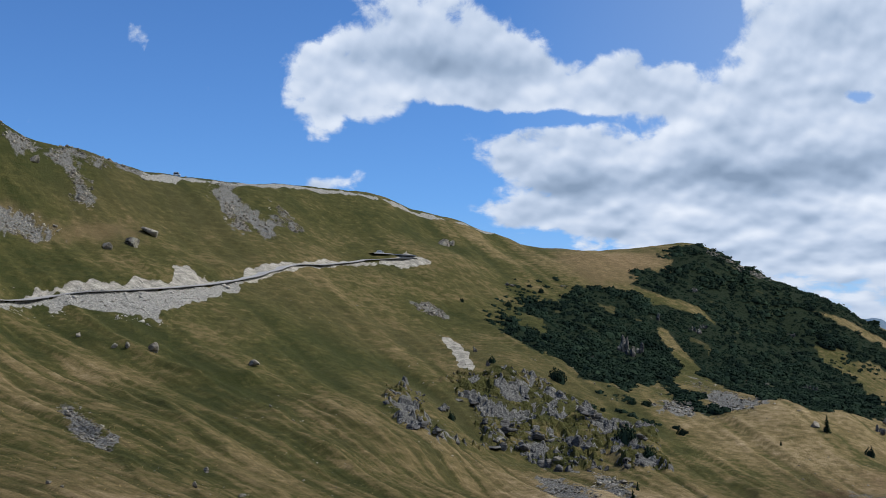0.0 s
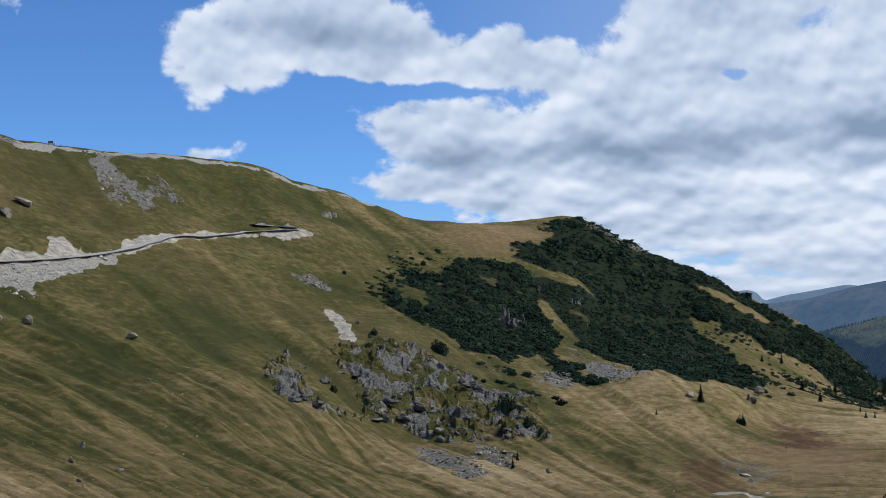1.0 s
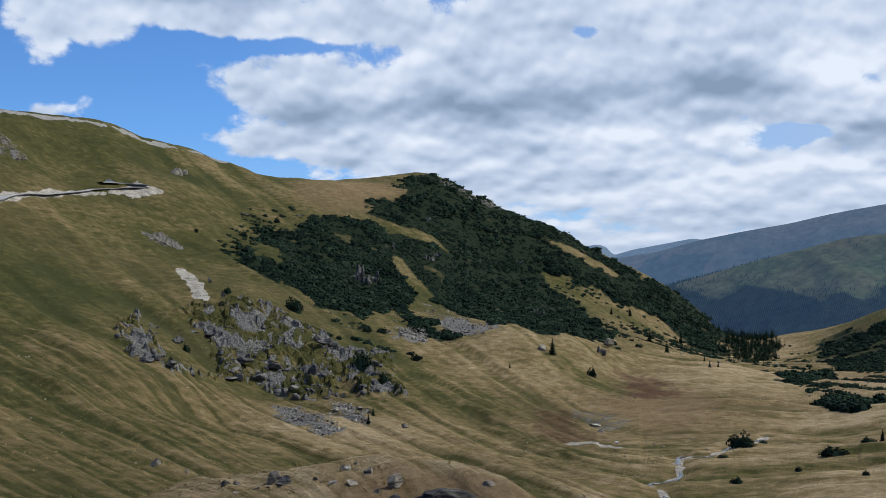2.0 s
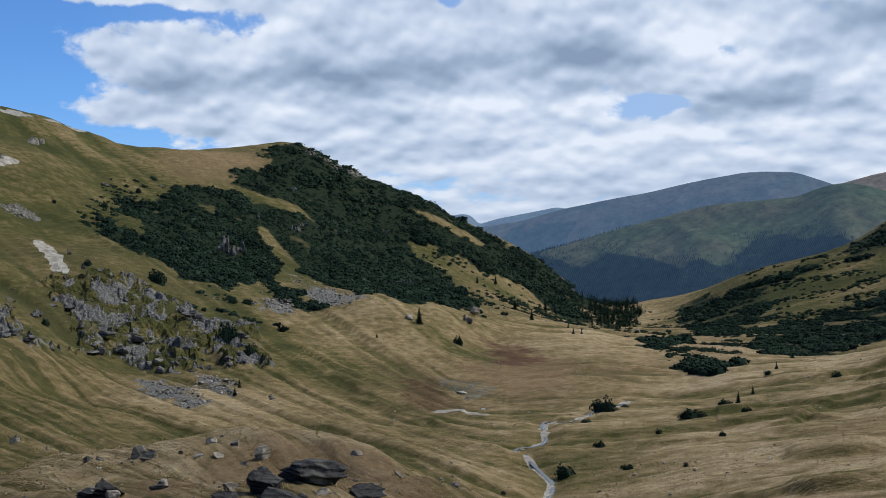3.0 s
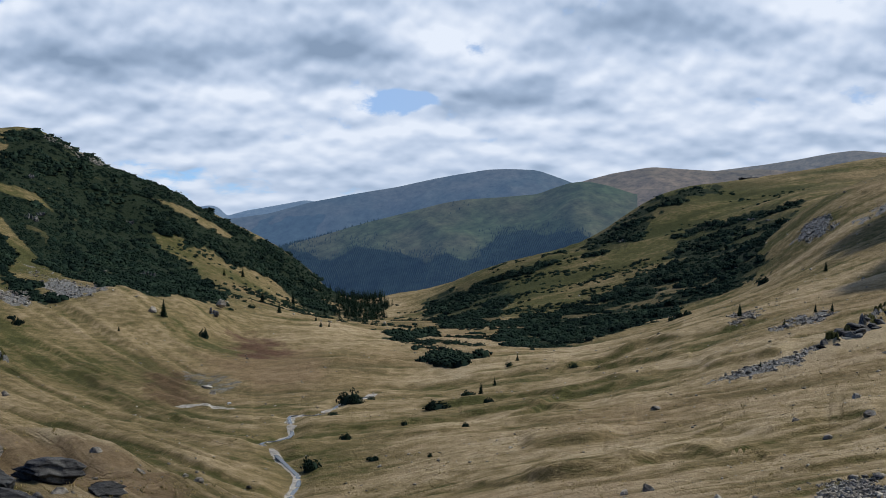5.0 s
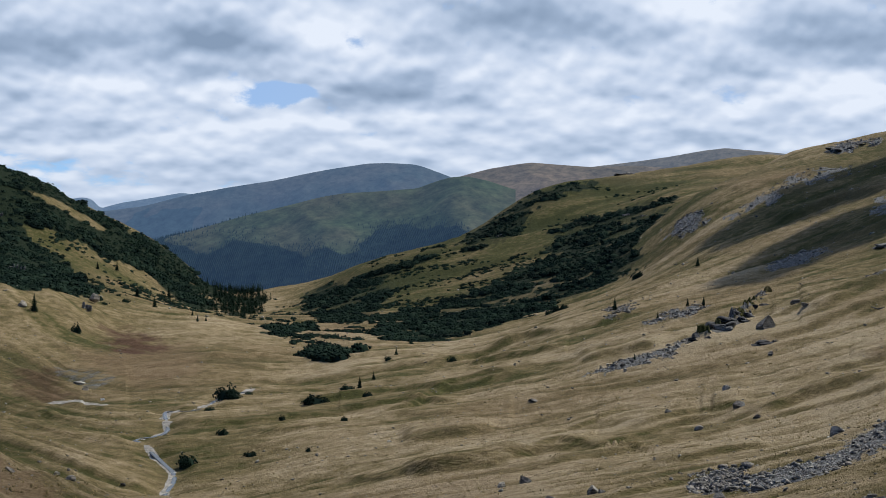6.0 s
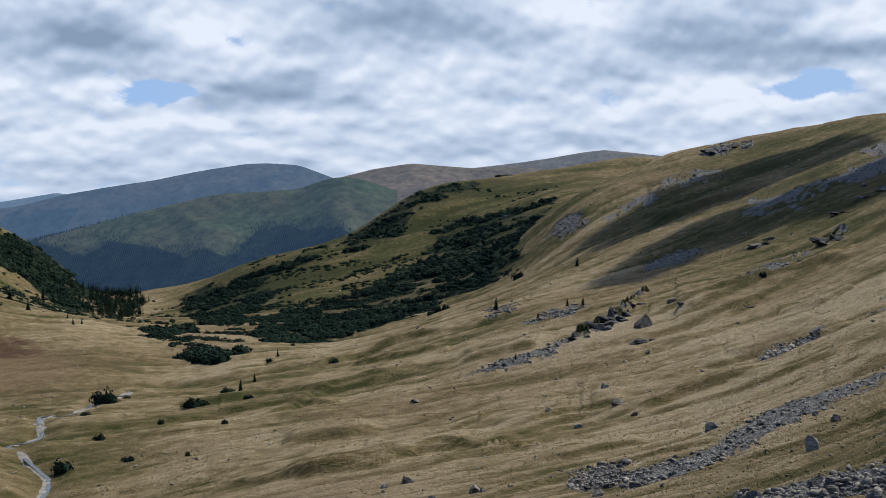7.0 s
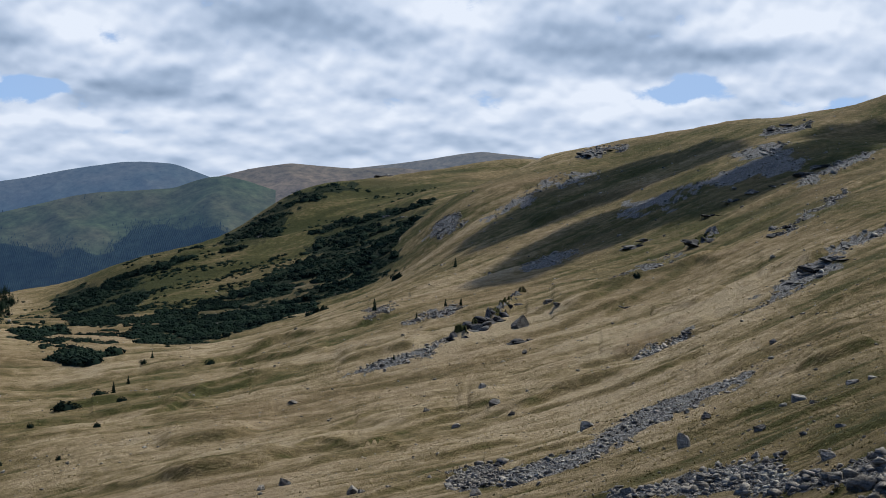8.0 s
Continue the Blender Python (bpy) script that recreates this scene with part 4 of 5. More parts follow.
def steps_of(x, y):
    """Turf steps and rills laid out by bearing and distance from the camera: -1 in a hollow, 1 on a rise."""
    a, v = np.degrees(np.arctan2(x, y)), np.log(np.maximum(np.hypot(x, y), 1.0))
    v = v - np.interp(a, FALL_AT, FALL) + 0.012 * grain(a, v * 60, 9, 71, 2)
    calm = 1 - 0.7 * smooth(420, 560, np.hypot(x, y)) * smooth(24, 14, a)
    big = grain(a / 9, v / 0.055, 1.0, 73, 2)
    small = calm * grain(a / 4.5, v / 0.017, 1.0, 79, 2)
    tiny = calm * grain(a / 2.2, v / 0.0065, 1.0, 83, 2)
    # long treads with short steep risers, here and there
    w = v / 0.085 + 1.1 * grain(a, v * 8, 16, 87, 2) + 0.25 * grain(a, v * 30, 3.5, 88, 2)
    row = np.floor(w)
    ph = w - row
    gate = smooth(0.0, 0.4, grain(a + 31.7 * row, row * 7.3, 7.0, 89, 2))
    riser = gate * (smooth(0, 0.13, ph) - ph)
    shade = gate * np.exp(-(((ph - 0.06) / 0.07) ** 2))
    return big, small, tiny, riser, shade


def banks_of(x, y):
    """Grassy banks across the slopes: how much they lift the ground behind them, and their fronts, coloured green with
    shade in it.
    """
    lift, front = np.zeros(x.shape), np.zeros(x.shape)
    r, a = np.hypot(x, y), np.arctan2(x, y)
    for pts in PLACES["bank"]:
        q = np.array(pts, float)
        rq, aq = np.hypot(q[:, 0], q[:, 1]), np.arctan2(q[:, 0], q[:, 1])
        near = (r > rq.min() * 0.85) & (r < rq.max() * 1.2) & (a > aq.min() - 0.03) & (a < aq.max() + 0.03)
        if not near.any():
            continue
        d, part, side = along(pts, x[near], y[near])
        w = 0.006 * r[near]
        s = d * side / w + 0.3 * grain(x[near], y[near], 9, 151, 2)
        ends = smooth(0, 0.2, part) * smooth(1, 0.8, part) * (d < 30 * w)
        lift[near] += (0.75 + 0.35 * grain(x[near], y[near], 14, 153, 2)) * ends * smooth(-0.7, 0.7, s) * np.exp(-np.maximum(s, 0) / 12)
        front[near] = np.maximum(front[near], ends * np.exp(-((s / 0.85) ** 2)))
    return lift, front


ROAD_LINE = curve_through(PLACES["road"], 3.0)
STREAM_LINE = curve_through(PLACES["stream"], 2.0)


def height(x, y):
    """The height of the ground with its relief."""
    x, y = np.asarray(x, float), np.asarray(y, float)
    r = np.hypot(x, y)
    z = lie(x, y)
    f = smooth(25, 90, r) * smooth(1500, 1050, r)
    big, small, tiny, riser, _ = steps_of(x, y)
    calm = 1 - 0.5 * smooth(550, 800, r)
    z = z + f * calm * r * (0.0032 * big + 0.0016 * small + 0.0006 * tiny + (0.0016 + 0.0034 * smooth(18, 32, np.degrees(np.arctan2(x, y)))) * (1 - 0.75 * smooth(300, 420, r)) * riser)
    z = z + f * (1.2 * grain(x, y, 42, 3, 3) * smooth(60, 400, r) + 0.16 * grain(x, y, 2.6, 7, 3) + 0.4 * grain(x, y, 9, 8, 2) * smooth(60, 300, r))
    # cliffs and crags
    rock = zone_mask("rock", x, y)
    if rock.any():
        teeth = 1 - 2 * np.abs(grain(x + 3 * grain(x, y, 6, 15), y, 9, 11, 4, 0.6))
        z = z + rock * smooth(60, 300, r) * (1.2 * teeth + 0.8 * grain(x, y, 3.0, 13, 3) + 1.5 * smooth(-0.1, 0.1, grain(x, y, 7, 14, 2)))
    scree = zone_mask("scree", x, y)
    z = z + scree * f * 0.35 * grain(x, y, 1.7, 19, 2)
    # the road's bench: level across, a cut bank above, fill below
    near = (r > 380) & (r < 760) & (np.degrees(np.arctan2(x, y)) < 2)
    if near.any():
        xn, yn = x[near], y[near]
        d, part, side = along(PLACES["road"], xn, yn)
        bank = np.interp(part, [0, 0.08, 0.2, 0.3, 0.42, 0.5, 0.56, 1], [0.8, 1.6, 1.9, 1.6, 2.0, 1.0, 0.4, 0.4])
        up = np.where(side > 0, 1.0, 0.0)
        zn = z[near]
        zn = zn + up * bank * smooth(3.5, 7.5, d) * (1 - smooth(12, 48, d)) * (1 + 0.25 * grain(xn, yn, 7, 23, 2))
        zn = zn - (1 - up) * 0.35 * bank * smooth(3.5, 8, d) * (1 - smooth(12, 30, d))
        z[near] = zn
    z = z + (0.0030 + 0.0026 * smooth(24, 32, np.degrees(np.arctan2(x, y)))) * r * f * banks_of(x, y)[0]
    low = (r > 180) & (r < 600)
    if low.any():
        d, _, _ = along(PLACES["stream"], x[low], y[low])
        z[low] = z[low] - 0.9 * (1 - smooth(0.8, 5.0, d))
    return z


def add_mesh(name, co, faces, mats, smooth_shading=False):
    """A mesh from arrays: places, and faces that all have the same number of corners."""
    me = bpy.data.meshes.new(name)
    n = faces.shape[1]
    me.vertices.add(len(co))
    me.vertices.foreach_set("co", np.ascontiguousarray(co, dtype=np.float32).ravel())
    me.loops.add(faces.size)
    me.loops.foreach_set("vertex_index", faces.astype(np.int32).ravel())
    me.polygons.add(len(faces))
    me.polygons.foreach_set("loop_start", np.arange(0, faces.size, n, dtype=np.int32))
    if smooth_shading:
        me.polygons.foreach_set("use_smooth", np.ones(len(faces), dtype=bool))
    me.update(calc_edges=True)
    for m in mats:
        me.materials.append(m)
    return me


def grid_mesh(name, x, y, z, mat, closed=False):
    """A sheet of quads through rows and columns of places."""
    rows, cols = x.shape
    a = np.arange(rows * cols).reshape(rows, cols)
    b = np.roll(a, -1, 1)
    q = np.stack([a[:-1], b[:-1], b[1:], a[1:]], -1)
    if not closed:
        q = q[:, :-1]
    return add_mesh(name, np.stack([x, y, z], -1).reshape(-1, 3), q.reshape(-1, 4), [mat], True)


def stain(me, name, *channels):
    """Stores up to four numbers for each vertex, for the material to read: what kind of ground it is, and where shade
    is coloured in.
    """
    full = np.zeros((len(me.vertices), 4), np.float32)
    for k, c in enumerate(channels):
        full[:, k] = np.ravel(c)
    me.attributes.new(name, "FLOAT_COLOR", "POINT").data.foreach_set("color", full.ravel())


def pine_gap(x, y):
    """Where the pine thickets are open: little on the near hill, much in drifts along the far slope."""
    near = grain(x, y, 16, 131, 3) < -0.54
    return near | ((grain(x * 0.8 + y * 0.6, (y * 0.8 - x * 0.6) * 0.6, 17, 133, 3) < -0.24) & (x - 0.1 * y > 290))


turns = np.radians(np.concatenate([np.arange(-24, 68, 0.096), np.arange(68, 336, 4.0)]))
reach = np.concatenate([np.linspace(0.03, 40, 15, endpoint=False), np.geomspace(40, 60, 24, endpoint=False), np.geomspace(60, 450, 400, endpoint=False), np.geomspace(450, 1300, 140, endpoint=False), np.geomspace(1300, 4900, 36)])
RR, AA = np.meshgrid(reach, turns, indexing="ij")
GX, GY = RR * np.sin(AA) + 0.7 * smooth(9, 2, RR), RR * np.cos(AA) + 0.5 * smooth(9, 2, RR)
GZ = height(GX, GY)
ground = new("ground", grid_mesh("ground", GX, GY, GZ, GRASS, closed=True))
tagged(ground, "grassy mountain valley of olive and straw-coloured turf with stony patches", "ground", kind="structure")
turf = np.array(PLACES["turf"])
tuv, guv = spread(turf[:, 0], turf[:, 1]), spread(GX, GY)
top = bottom = 0.0
for (u, v), d in zip(tuv, turf[:, 2]):
    w = 1 / (((guv[..., 0] - u) ** 2 + (guv[..., 1] - v) ** 2) + 0.02) ** 1.5
    top, bottom = top + w * d, bottom + w
dry = top / bottom
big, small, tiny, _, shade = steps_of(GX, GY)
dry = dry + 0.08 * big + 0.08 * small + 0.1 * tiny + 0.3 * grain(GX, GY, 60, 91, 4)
across, out = np.gradient(GZ, axis=1) / np.maximum(np.gradient(AA, axis=1) * RR, 0.01), np.gradient(GZ, axis=0) / np.maximum(np.gradient(RR, axis=0), 0.01)
steep = np.hypot(across, out)
stone = np.maximum(0.76 * zone_mask("scree", GX, GY, 0.05, 0.09), zone_mask("rock", GX, GY, 0.03, 0.06) * smooth(0.45, 0.95, steep + 0.25 * grain(GX, GY, 5, 99, 3)))
stone = np.maximum(stone, 0.5 * zone_mask("grey", GX, GY))
pale = zone_mask("pale", GX, GY, 0.012, 0.02)
sd, _, _ = along(PLACES["stream"], GX, GY)
pale = np.maximum(pale, smooth(1.3, 0.5, sd + 1.3 * grain(GX, GY, 6, 95, 2)) * (RR < 380))
earth = np.maximum(zone_mask("brown", GX, GY, 0.05, 0.08) * 0.5, 0.75 * zone_mask("red", GX, GY, 0.07, 0.12))
strip = zone_mask("bare_strip", GX, GY, 0.012, 0.012)
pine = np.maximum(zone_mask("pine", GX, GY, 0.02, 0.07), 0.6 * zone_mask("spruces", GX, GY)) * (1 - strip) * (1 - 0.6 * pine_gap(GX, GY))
heath = 0.4 * smooth(230, 400, RR) * smooth(38, 47, np.degrees(AA)) * smooth(-0.3, 0.4, grain(GX, GY, 34, 93, 3))
# the fourth number greens and shades hollows, risers and bank fronts
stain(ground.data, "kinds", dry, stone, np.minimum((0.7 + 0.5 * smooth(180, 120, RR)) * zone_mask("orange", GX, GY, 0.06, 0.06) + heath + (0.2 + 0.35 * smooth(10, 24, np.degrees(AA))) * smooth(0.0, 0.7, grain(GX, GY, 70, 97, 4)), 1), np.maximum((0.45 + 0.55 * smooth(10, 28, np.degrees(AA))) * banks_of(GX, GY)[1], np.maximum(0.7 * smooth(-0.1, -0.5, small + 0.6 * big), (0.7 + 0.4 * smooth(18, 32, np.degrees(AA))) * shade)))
# the streaks follow bearing and distance from the camera, fitted to its view
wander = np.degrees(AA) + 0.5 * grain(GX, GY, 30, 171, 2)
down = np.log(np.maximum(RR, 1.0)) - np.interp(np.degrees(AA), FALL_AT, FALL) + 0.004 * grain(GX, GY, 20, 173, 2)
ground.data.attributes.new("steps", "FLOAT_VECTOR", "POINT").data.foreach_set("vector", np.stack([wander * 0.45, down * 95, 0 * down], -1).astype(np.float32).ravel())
# far up the slopes the grass lies along the level instead
ground.data.attributes.new("level", "FLOAT_VECTOR", "POINT").data.foreach_set("vector", np.stack([wander * 0.7, GZ * 0.4 + 0.8 * grain(GX, GY, 40, 175, 2), smooth(380, 520, RR) * smooth(24, 14, np.degrees(AA))], -1).astype(np.float32).ravel())
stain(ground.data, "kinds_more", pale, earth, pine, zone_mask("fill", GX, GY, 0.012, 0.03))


def cells(u, v, seed):
    """Broken ground in blocks: the nearest block's number (three random ones), where one is in it, and how near its edge."""
    iu, iv = np.floor(u), np.floor(v)
    best, second = np.full(u.shape, 9.0), np.full(u.shape, 9.0)
    du, dv, cu, cv = (np.zeros(u.shape) for _ in range(4))
    for a in (-1, 0, 1):
        for b in (-1, 0, 1):
            ku, kv = iu + a, iv + b
            x, y = u - ku - 0.5 - 0.42 * lattice(ku, kv, seed), v - kv - 0.5 - 0.42 * lattice(ku, kv, seed + 1)
            d = np.hypot(x, y)
            hit = d < best
            second = np.where(hit, best, np.minimum(second, d))
            best = np.where(hit, d, best)
            du, dv, cu, cv = np.where(hit, x, du), np.where(hit, y, dv), np.where(hit, ku, cu), np.where(hit, kv, cv)
    return [lattice(cu, cv, seed + k) for k in (2, 3, 4)], du, dv, second - best


def rock_face(name, pts, res, size, amp, label):
    """A fissured rock face let into the slope: tilted blocks with cracks between them and grass on some ledges."""
    p = spread(np.array([q[0] for q in pts], float), np.array([q[1] for q in pts], float))
    lo, hi = p.min(0) - 0.05, p.max(0) + 0.05
    r0, r1 = math.exp(lo[1] * 0.30), math.exp(hi[1] * 0.30)
    mid = (r0 + r1) / 2
    a, r = np.meshgrid(np.linspace(lo[0], hi[0], int((hi[0] - lo[0]) * 0.17 * mid / res)) * 0.17, np.linspace(r0, r1, int((r1 - r0) / (res * 1.3))))
    x, y = r * np.sin(a), r * np.cos(a)
    m = zone_mask("rock", x, y, 0.02, 0.06)
    u, v = a * mid + 0.5 * size * grain(x, y, 2 * size, 181, 2), r + 0.5 * size * grain(x, y, 2 * size, 183, 2)
    big, bx, by, be = cells(u / (2.2 * size), v / (3.0 * size), 185)
    few, fx, fy, fe = cells(u / (0.7 * size), v / (1.5 * size), 195)
    z = 0.55 * big[0] + 0.35 * big[1] * bx + 0.9 * by + 0.20 * few[0] + 0.25 * few[1] * fx + 0.35 * fy + 0.25
    z = z - 0.30 * smooth(0.10, 0.0, be) - 0.13 * smooth(0.12, 0.0, fe) + 0.05 * grain(x, y, 0.5 * size, 187, 3)
    z = height(x, y) + amp * m * z - 1.2 * (1 - m)
    ob = new(name, grid_mesh(name, x, y, z, CRAG_TURF))
    ob.data.polygons.foreach_set("use_smooth", np.zeros(len(ob.data.polygons), dtype=bool))
    green = big[2] + 0.5 * few[2] + 0.9 * grain(x, y, 16, 191, 2) > 0.0
    stain(ob.data, "kinds", 0.25 + 0.2 * grain(x, y, 12, 189, 2), np.where(green, 0.2, 1.0) * smooth(0.2, 0.5, m), 0 * m, 0 * m)
    stain(ob.data, "kinds_more", 0 * m, 0 * m, 0 * m, 0 * m)
    return tagged(ob, label, "crag", kind="structure")


for number, pts in enumerate(ZONES["rock"]):
    far = math.hypot(*pts[0]) > 380
    rock_face("rock_face", pts, 0.5 if far else 0.25, 3.4 if far else 1.6, 1.6 if far else 1.2, "fissured grey rock face with grassy ledges let into the slope")


def mountain(name, pts, width, drop, amp, mat, label, trees, n=220, m=60):
    """A far range: a crest with slopes that fall off on both sides, cut by gullies."""
    pts = np.array(pts, float)
    s = np.concatenate([[0], np.cumsum(np.hypot(*np.diff(pts[:, :2], axis=0).T))])
    u = np.linspace(0, s[-1], n)
    cx, cy, cz = (np.interp(u, s, pts[:, k]) for k in range(3))
    cz = np.convolve(np.pad(cz, 3, mode="edge"), np.ones(7) / 7, "valid")
    r = np.hypot(cx, cy)
    v = np.linspace(-1, 1, m)[:, None]
    f = 1 + v * width / r[None]
    x, y = cx[None] * f, cy[None] * f
    side = np.abs(v)
    z = cz[None] - drop * (0.75 * side + 0.25 * side**2)
    z = z + amp * side * (1 - 0.4 * side) * (1.2 * grain(x, y, width * 0.45, 31, 5) - 1.6 * np.abs(grain(x, y, width * 0.3, 47, 4)))
    ob = new(name, grid_mesh(name, x, y, z, mat))
    stain(ob.data, "kinds", smooth(-0.35, 0.35, grain(x, y, 110, 51, 4) * 1.5 + 1.3 * grain(x, y, 420, 53, 2) + (trees - z) / 60), grain(x, y, width * 0.35, 51, 4), np.repeat(side, n, 1), 0 * z)
    return tagged(ob, label, "mountain", kind="structure")


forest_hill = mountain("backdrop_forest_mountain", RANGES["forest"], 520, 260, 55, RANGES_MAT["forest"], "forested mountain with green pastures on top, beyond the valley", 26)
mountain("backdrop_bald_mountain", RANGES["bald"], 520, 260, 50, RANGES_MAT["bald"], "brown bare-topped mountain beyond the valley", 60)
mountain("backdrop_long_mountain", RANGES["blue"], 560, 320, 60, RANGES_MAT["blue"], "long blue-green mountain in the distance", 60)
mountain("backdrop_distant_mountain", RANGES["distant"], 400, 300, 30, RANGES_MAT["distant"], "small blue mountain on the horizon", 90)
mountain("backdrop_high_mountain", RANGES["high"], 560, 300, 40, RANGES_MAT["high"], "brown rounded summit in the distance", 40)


# ---- shapes that are used again and again ----
rng = np.random.default_rng(11)


def tufts(n, length, width, where, rise=0.35):
    """Pointed sprays of needles, four faces each, that stand out from the places and ways given by where()."""
    base, way = where(n)
    way = way + [0, 0, rise]
    way /= np.linalg.norm(way, axis=1)[:, None]
    side = np.cross(way, rng.normal(size=(n, 3)))
    side /= np.linalg.norm(side, axis=1)[:, None]
    other = np.cross(way, side)
    ln = length * rng.uniform(0.6, 1.3, (n, 1))
    wd = width * rng.uniform(0.7, 1.3, (n, 1))
    tip, a, b, c = base + way * ln, base + side * wd, base - side * wd * 0.5 + other * wd * 0.85, base - side * wd * 0.5 - other * wd * 0.85
    co = np.stack([tip, a, b, c], 1).reshape(-1, 3)
    i = np.arange(n)[:, None] * 4
    tri = np.concatenate([i + [0, 1, 2], i + [0, 2, 3], i + [0, 3, 1], i + [1, 3, 2]], 1).reshape(-1, 3)
    return co, tri


def dome(n):
    """Places over a low uneven mound of radius one, and the ways out of it."""
    a, q = rng.uniform(0, 2 * np.pi, n), rng.uniform(0.02, 1, n)
    rad = np.sqrt(1 - (1 - q) ** 2)
    lump = 1 + 0.28 * np.sin(3 * a + rng.uniform(0, 6)) + 0.16 * np.sin(5 * a + rng.uniform(0, 6))
    way = np.stack([np.cos(a) * rad, np.sin(a) * rad, 1 - q], 1)
    return way * [0.8, 0.8, 0.62] * lump[:, None] * rng.uniform(0.72, 1.02, (n, 1)), way.copy()


def pine_clump(n, length=0.42, width=0.2):
    """A dwarf pine of radius and height about one: a dark inner mound and sprays all over it."""
    co, tri = tufts(n, length, width, dome)
    a = np.arange(7) / 7 * 2 * np.pi
    ring = np.stack([np.cos(a) * 0.8, np.sin(a) * 0.8, 0 * a - 0.25], 1)
    mid = np.stack([np.cos(a + 0.4) * 0.55, np.sin(a + 0.4) * 0.55, 0 * a + 0.36], 1)
    inner = np.vstack([ring, mid, [[0, 0, 0.5]]])
    k, j = np.arange(7), (np.arange(7) + 1) % 7
    faces = np.vstack([np.stack([k, j, k + 7], 1), np.stack([j, j + 7, k + 7], 1), np.stack([k + 7, j + 7, 0 * k + 14], 1)])
    return np.vstack([inner, co]), np.vstack([faces, tri + len(inner)])


def spruce_crown(layers=11, arms=9):
    """A spruce one high: whorls of drooping branches that get shorter to the top."""
    cos, tris, count = [], [], 0
    for i in range(layers):
        f = i / (layers - 1)
        z, rad = 0.10 + 0.86 * f, 0.20 * (1 - f) ** 0.85 + 0.015
        n = max(4, int(arms * (1 - 0.5 * f)))
        a = np.arange(n) / n * 2 * np.pi + rng.uniform(0, 6)

        def whorl(_):
            way = np.stack([np.cos(a), np.sin(a), 0 * a - 0.38], 1)
            return np.stack([0.1 * rad * np.cos(a), 0.1 * rad * np.sin(a), 0 * a + z + rng.uniform(-0.02, 0.02, n)], 1), way

        co, tri = tufts(n, rad * 1.05, 0.05 * (1 - 0.55 * f), whorl, 0.0)
        cos.append(co), tris.append(tri + count)
        count += len(co)
    spire = np.array([[0.02, 0, 0.85], [-0.01, 0.018, 0.85], [-0.01, -0.018, 0.85], [0, 0, 1.03]])
    cos.append(spire), tris.append(np.array([[0, 1, 3], [1, 2, 3], [2, 0, 3]]) + count)
    return np.vstack(cos), np.vstack(tris)


def stone_shape(seed, points=9):
    """A broken stone of radius about one, from the hull of a few random points."""
    r = np.random.default_rng(seed)
    bm = bmesh.new()
    for p in r.normal(size=(points, 3)):
        bm.verts.new(Vector(p / np.linalg.norm(p) * r.uniform(0.6, 1.15) * np.array([1.2, 0.9, 0.66])))
    out = bmesh.ops.convex_hull(bm, input=bm.verts)
    bmesh.ops.delete(bm, geom=[v for v in bm.verts if not v.link_faces], context="VERTS")
    bmesh.ops.triangulate(bm, faces=bm.faces)
    bm.verts.index_update()
    co = np.array([v.co[:] for v in bm.verts])
    tri = np.array([[v.index for v in f.verts] for f in bm.faces])
    bm.free()
    return co, tri


def block_shape(seed, rounds=3, cuts=13):
    """A blocky fissured rock of half width one: a ball cut by planes, split by upright cracks."""
    r = np.random.default_rng(seed)
    bm = bmesh.new()
    bmesh.ops.create_icosphere(bm, subdivisions=rounds, radius=1.0)
    bm.verts.index_update()
    co = np.array([v.co[:] for v in bm.verts])
    tri = np.array([[v.index for v in f.verts] for f in bm.faces])
    bm.free()
    for _ in range(cuts):
        n = r.normal(size=3) * [1, 1, 0.7]
        n /= np.linalg.norm(n)
        co = co - np.maximum(co @ n - r.uniform(0.32, 0.75), 0)[:, None] * n
    co = co / np.abs(co).max(0)
    q = co * 1.6 + r.uniform(0, 50, 3)
    crack = -np.abs(grain(q[:, 0] * 1.8 + 0.5 * q[:, 1], q[:, 1] * 1.8 + 0.3 * q[:, 2], 1.0, int(seed) % 97, 2))
    rough = grain(q[:, 0] + q[:, 2], q[:, 1] - 0.7 * q[:, 2], 0.45, int(seed) % 89, 2)
    co = co * np.column_stack([1 + 0.20 * crack + 0.07 * rough, 1 + 0.20 * crack + 0.07 * rough, 1 + 0.10 * rough])
    return co, tri


BLOCKS = [block_shape(40 + k) for k in range(10)]


def slate_shape(seed):
    """A low dark whaleback of half width one, whose edge steps in and out from layer to layer."""
    r = np.random.default_rng(seed)
    co, tri = block_shape(seed, 5, 9)
    layer = (co[:, 2] + 0.32 * co[:, 0] + 0.10 * grain(co[:, 0], co[:, 1], 0.5, seed, 2)) * 7.0
    k = np.floor(layer)
    f = smooth(0.35, 0.65, layer - k)
    step = lattice(k, 0 * k + 3, seed) * (1 - f) + lattice(k + 1, 0 * k + 3, seed) * f
    notch = lattice(np.floor(co[:, 0] * 4), k, seed + 5)
    co = co * np.column_stack([1 + 0.13 * step, 1 + 0.16 * step + 0.05 * notch, 1 + 0.03 * notch])
    return co, tri


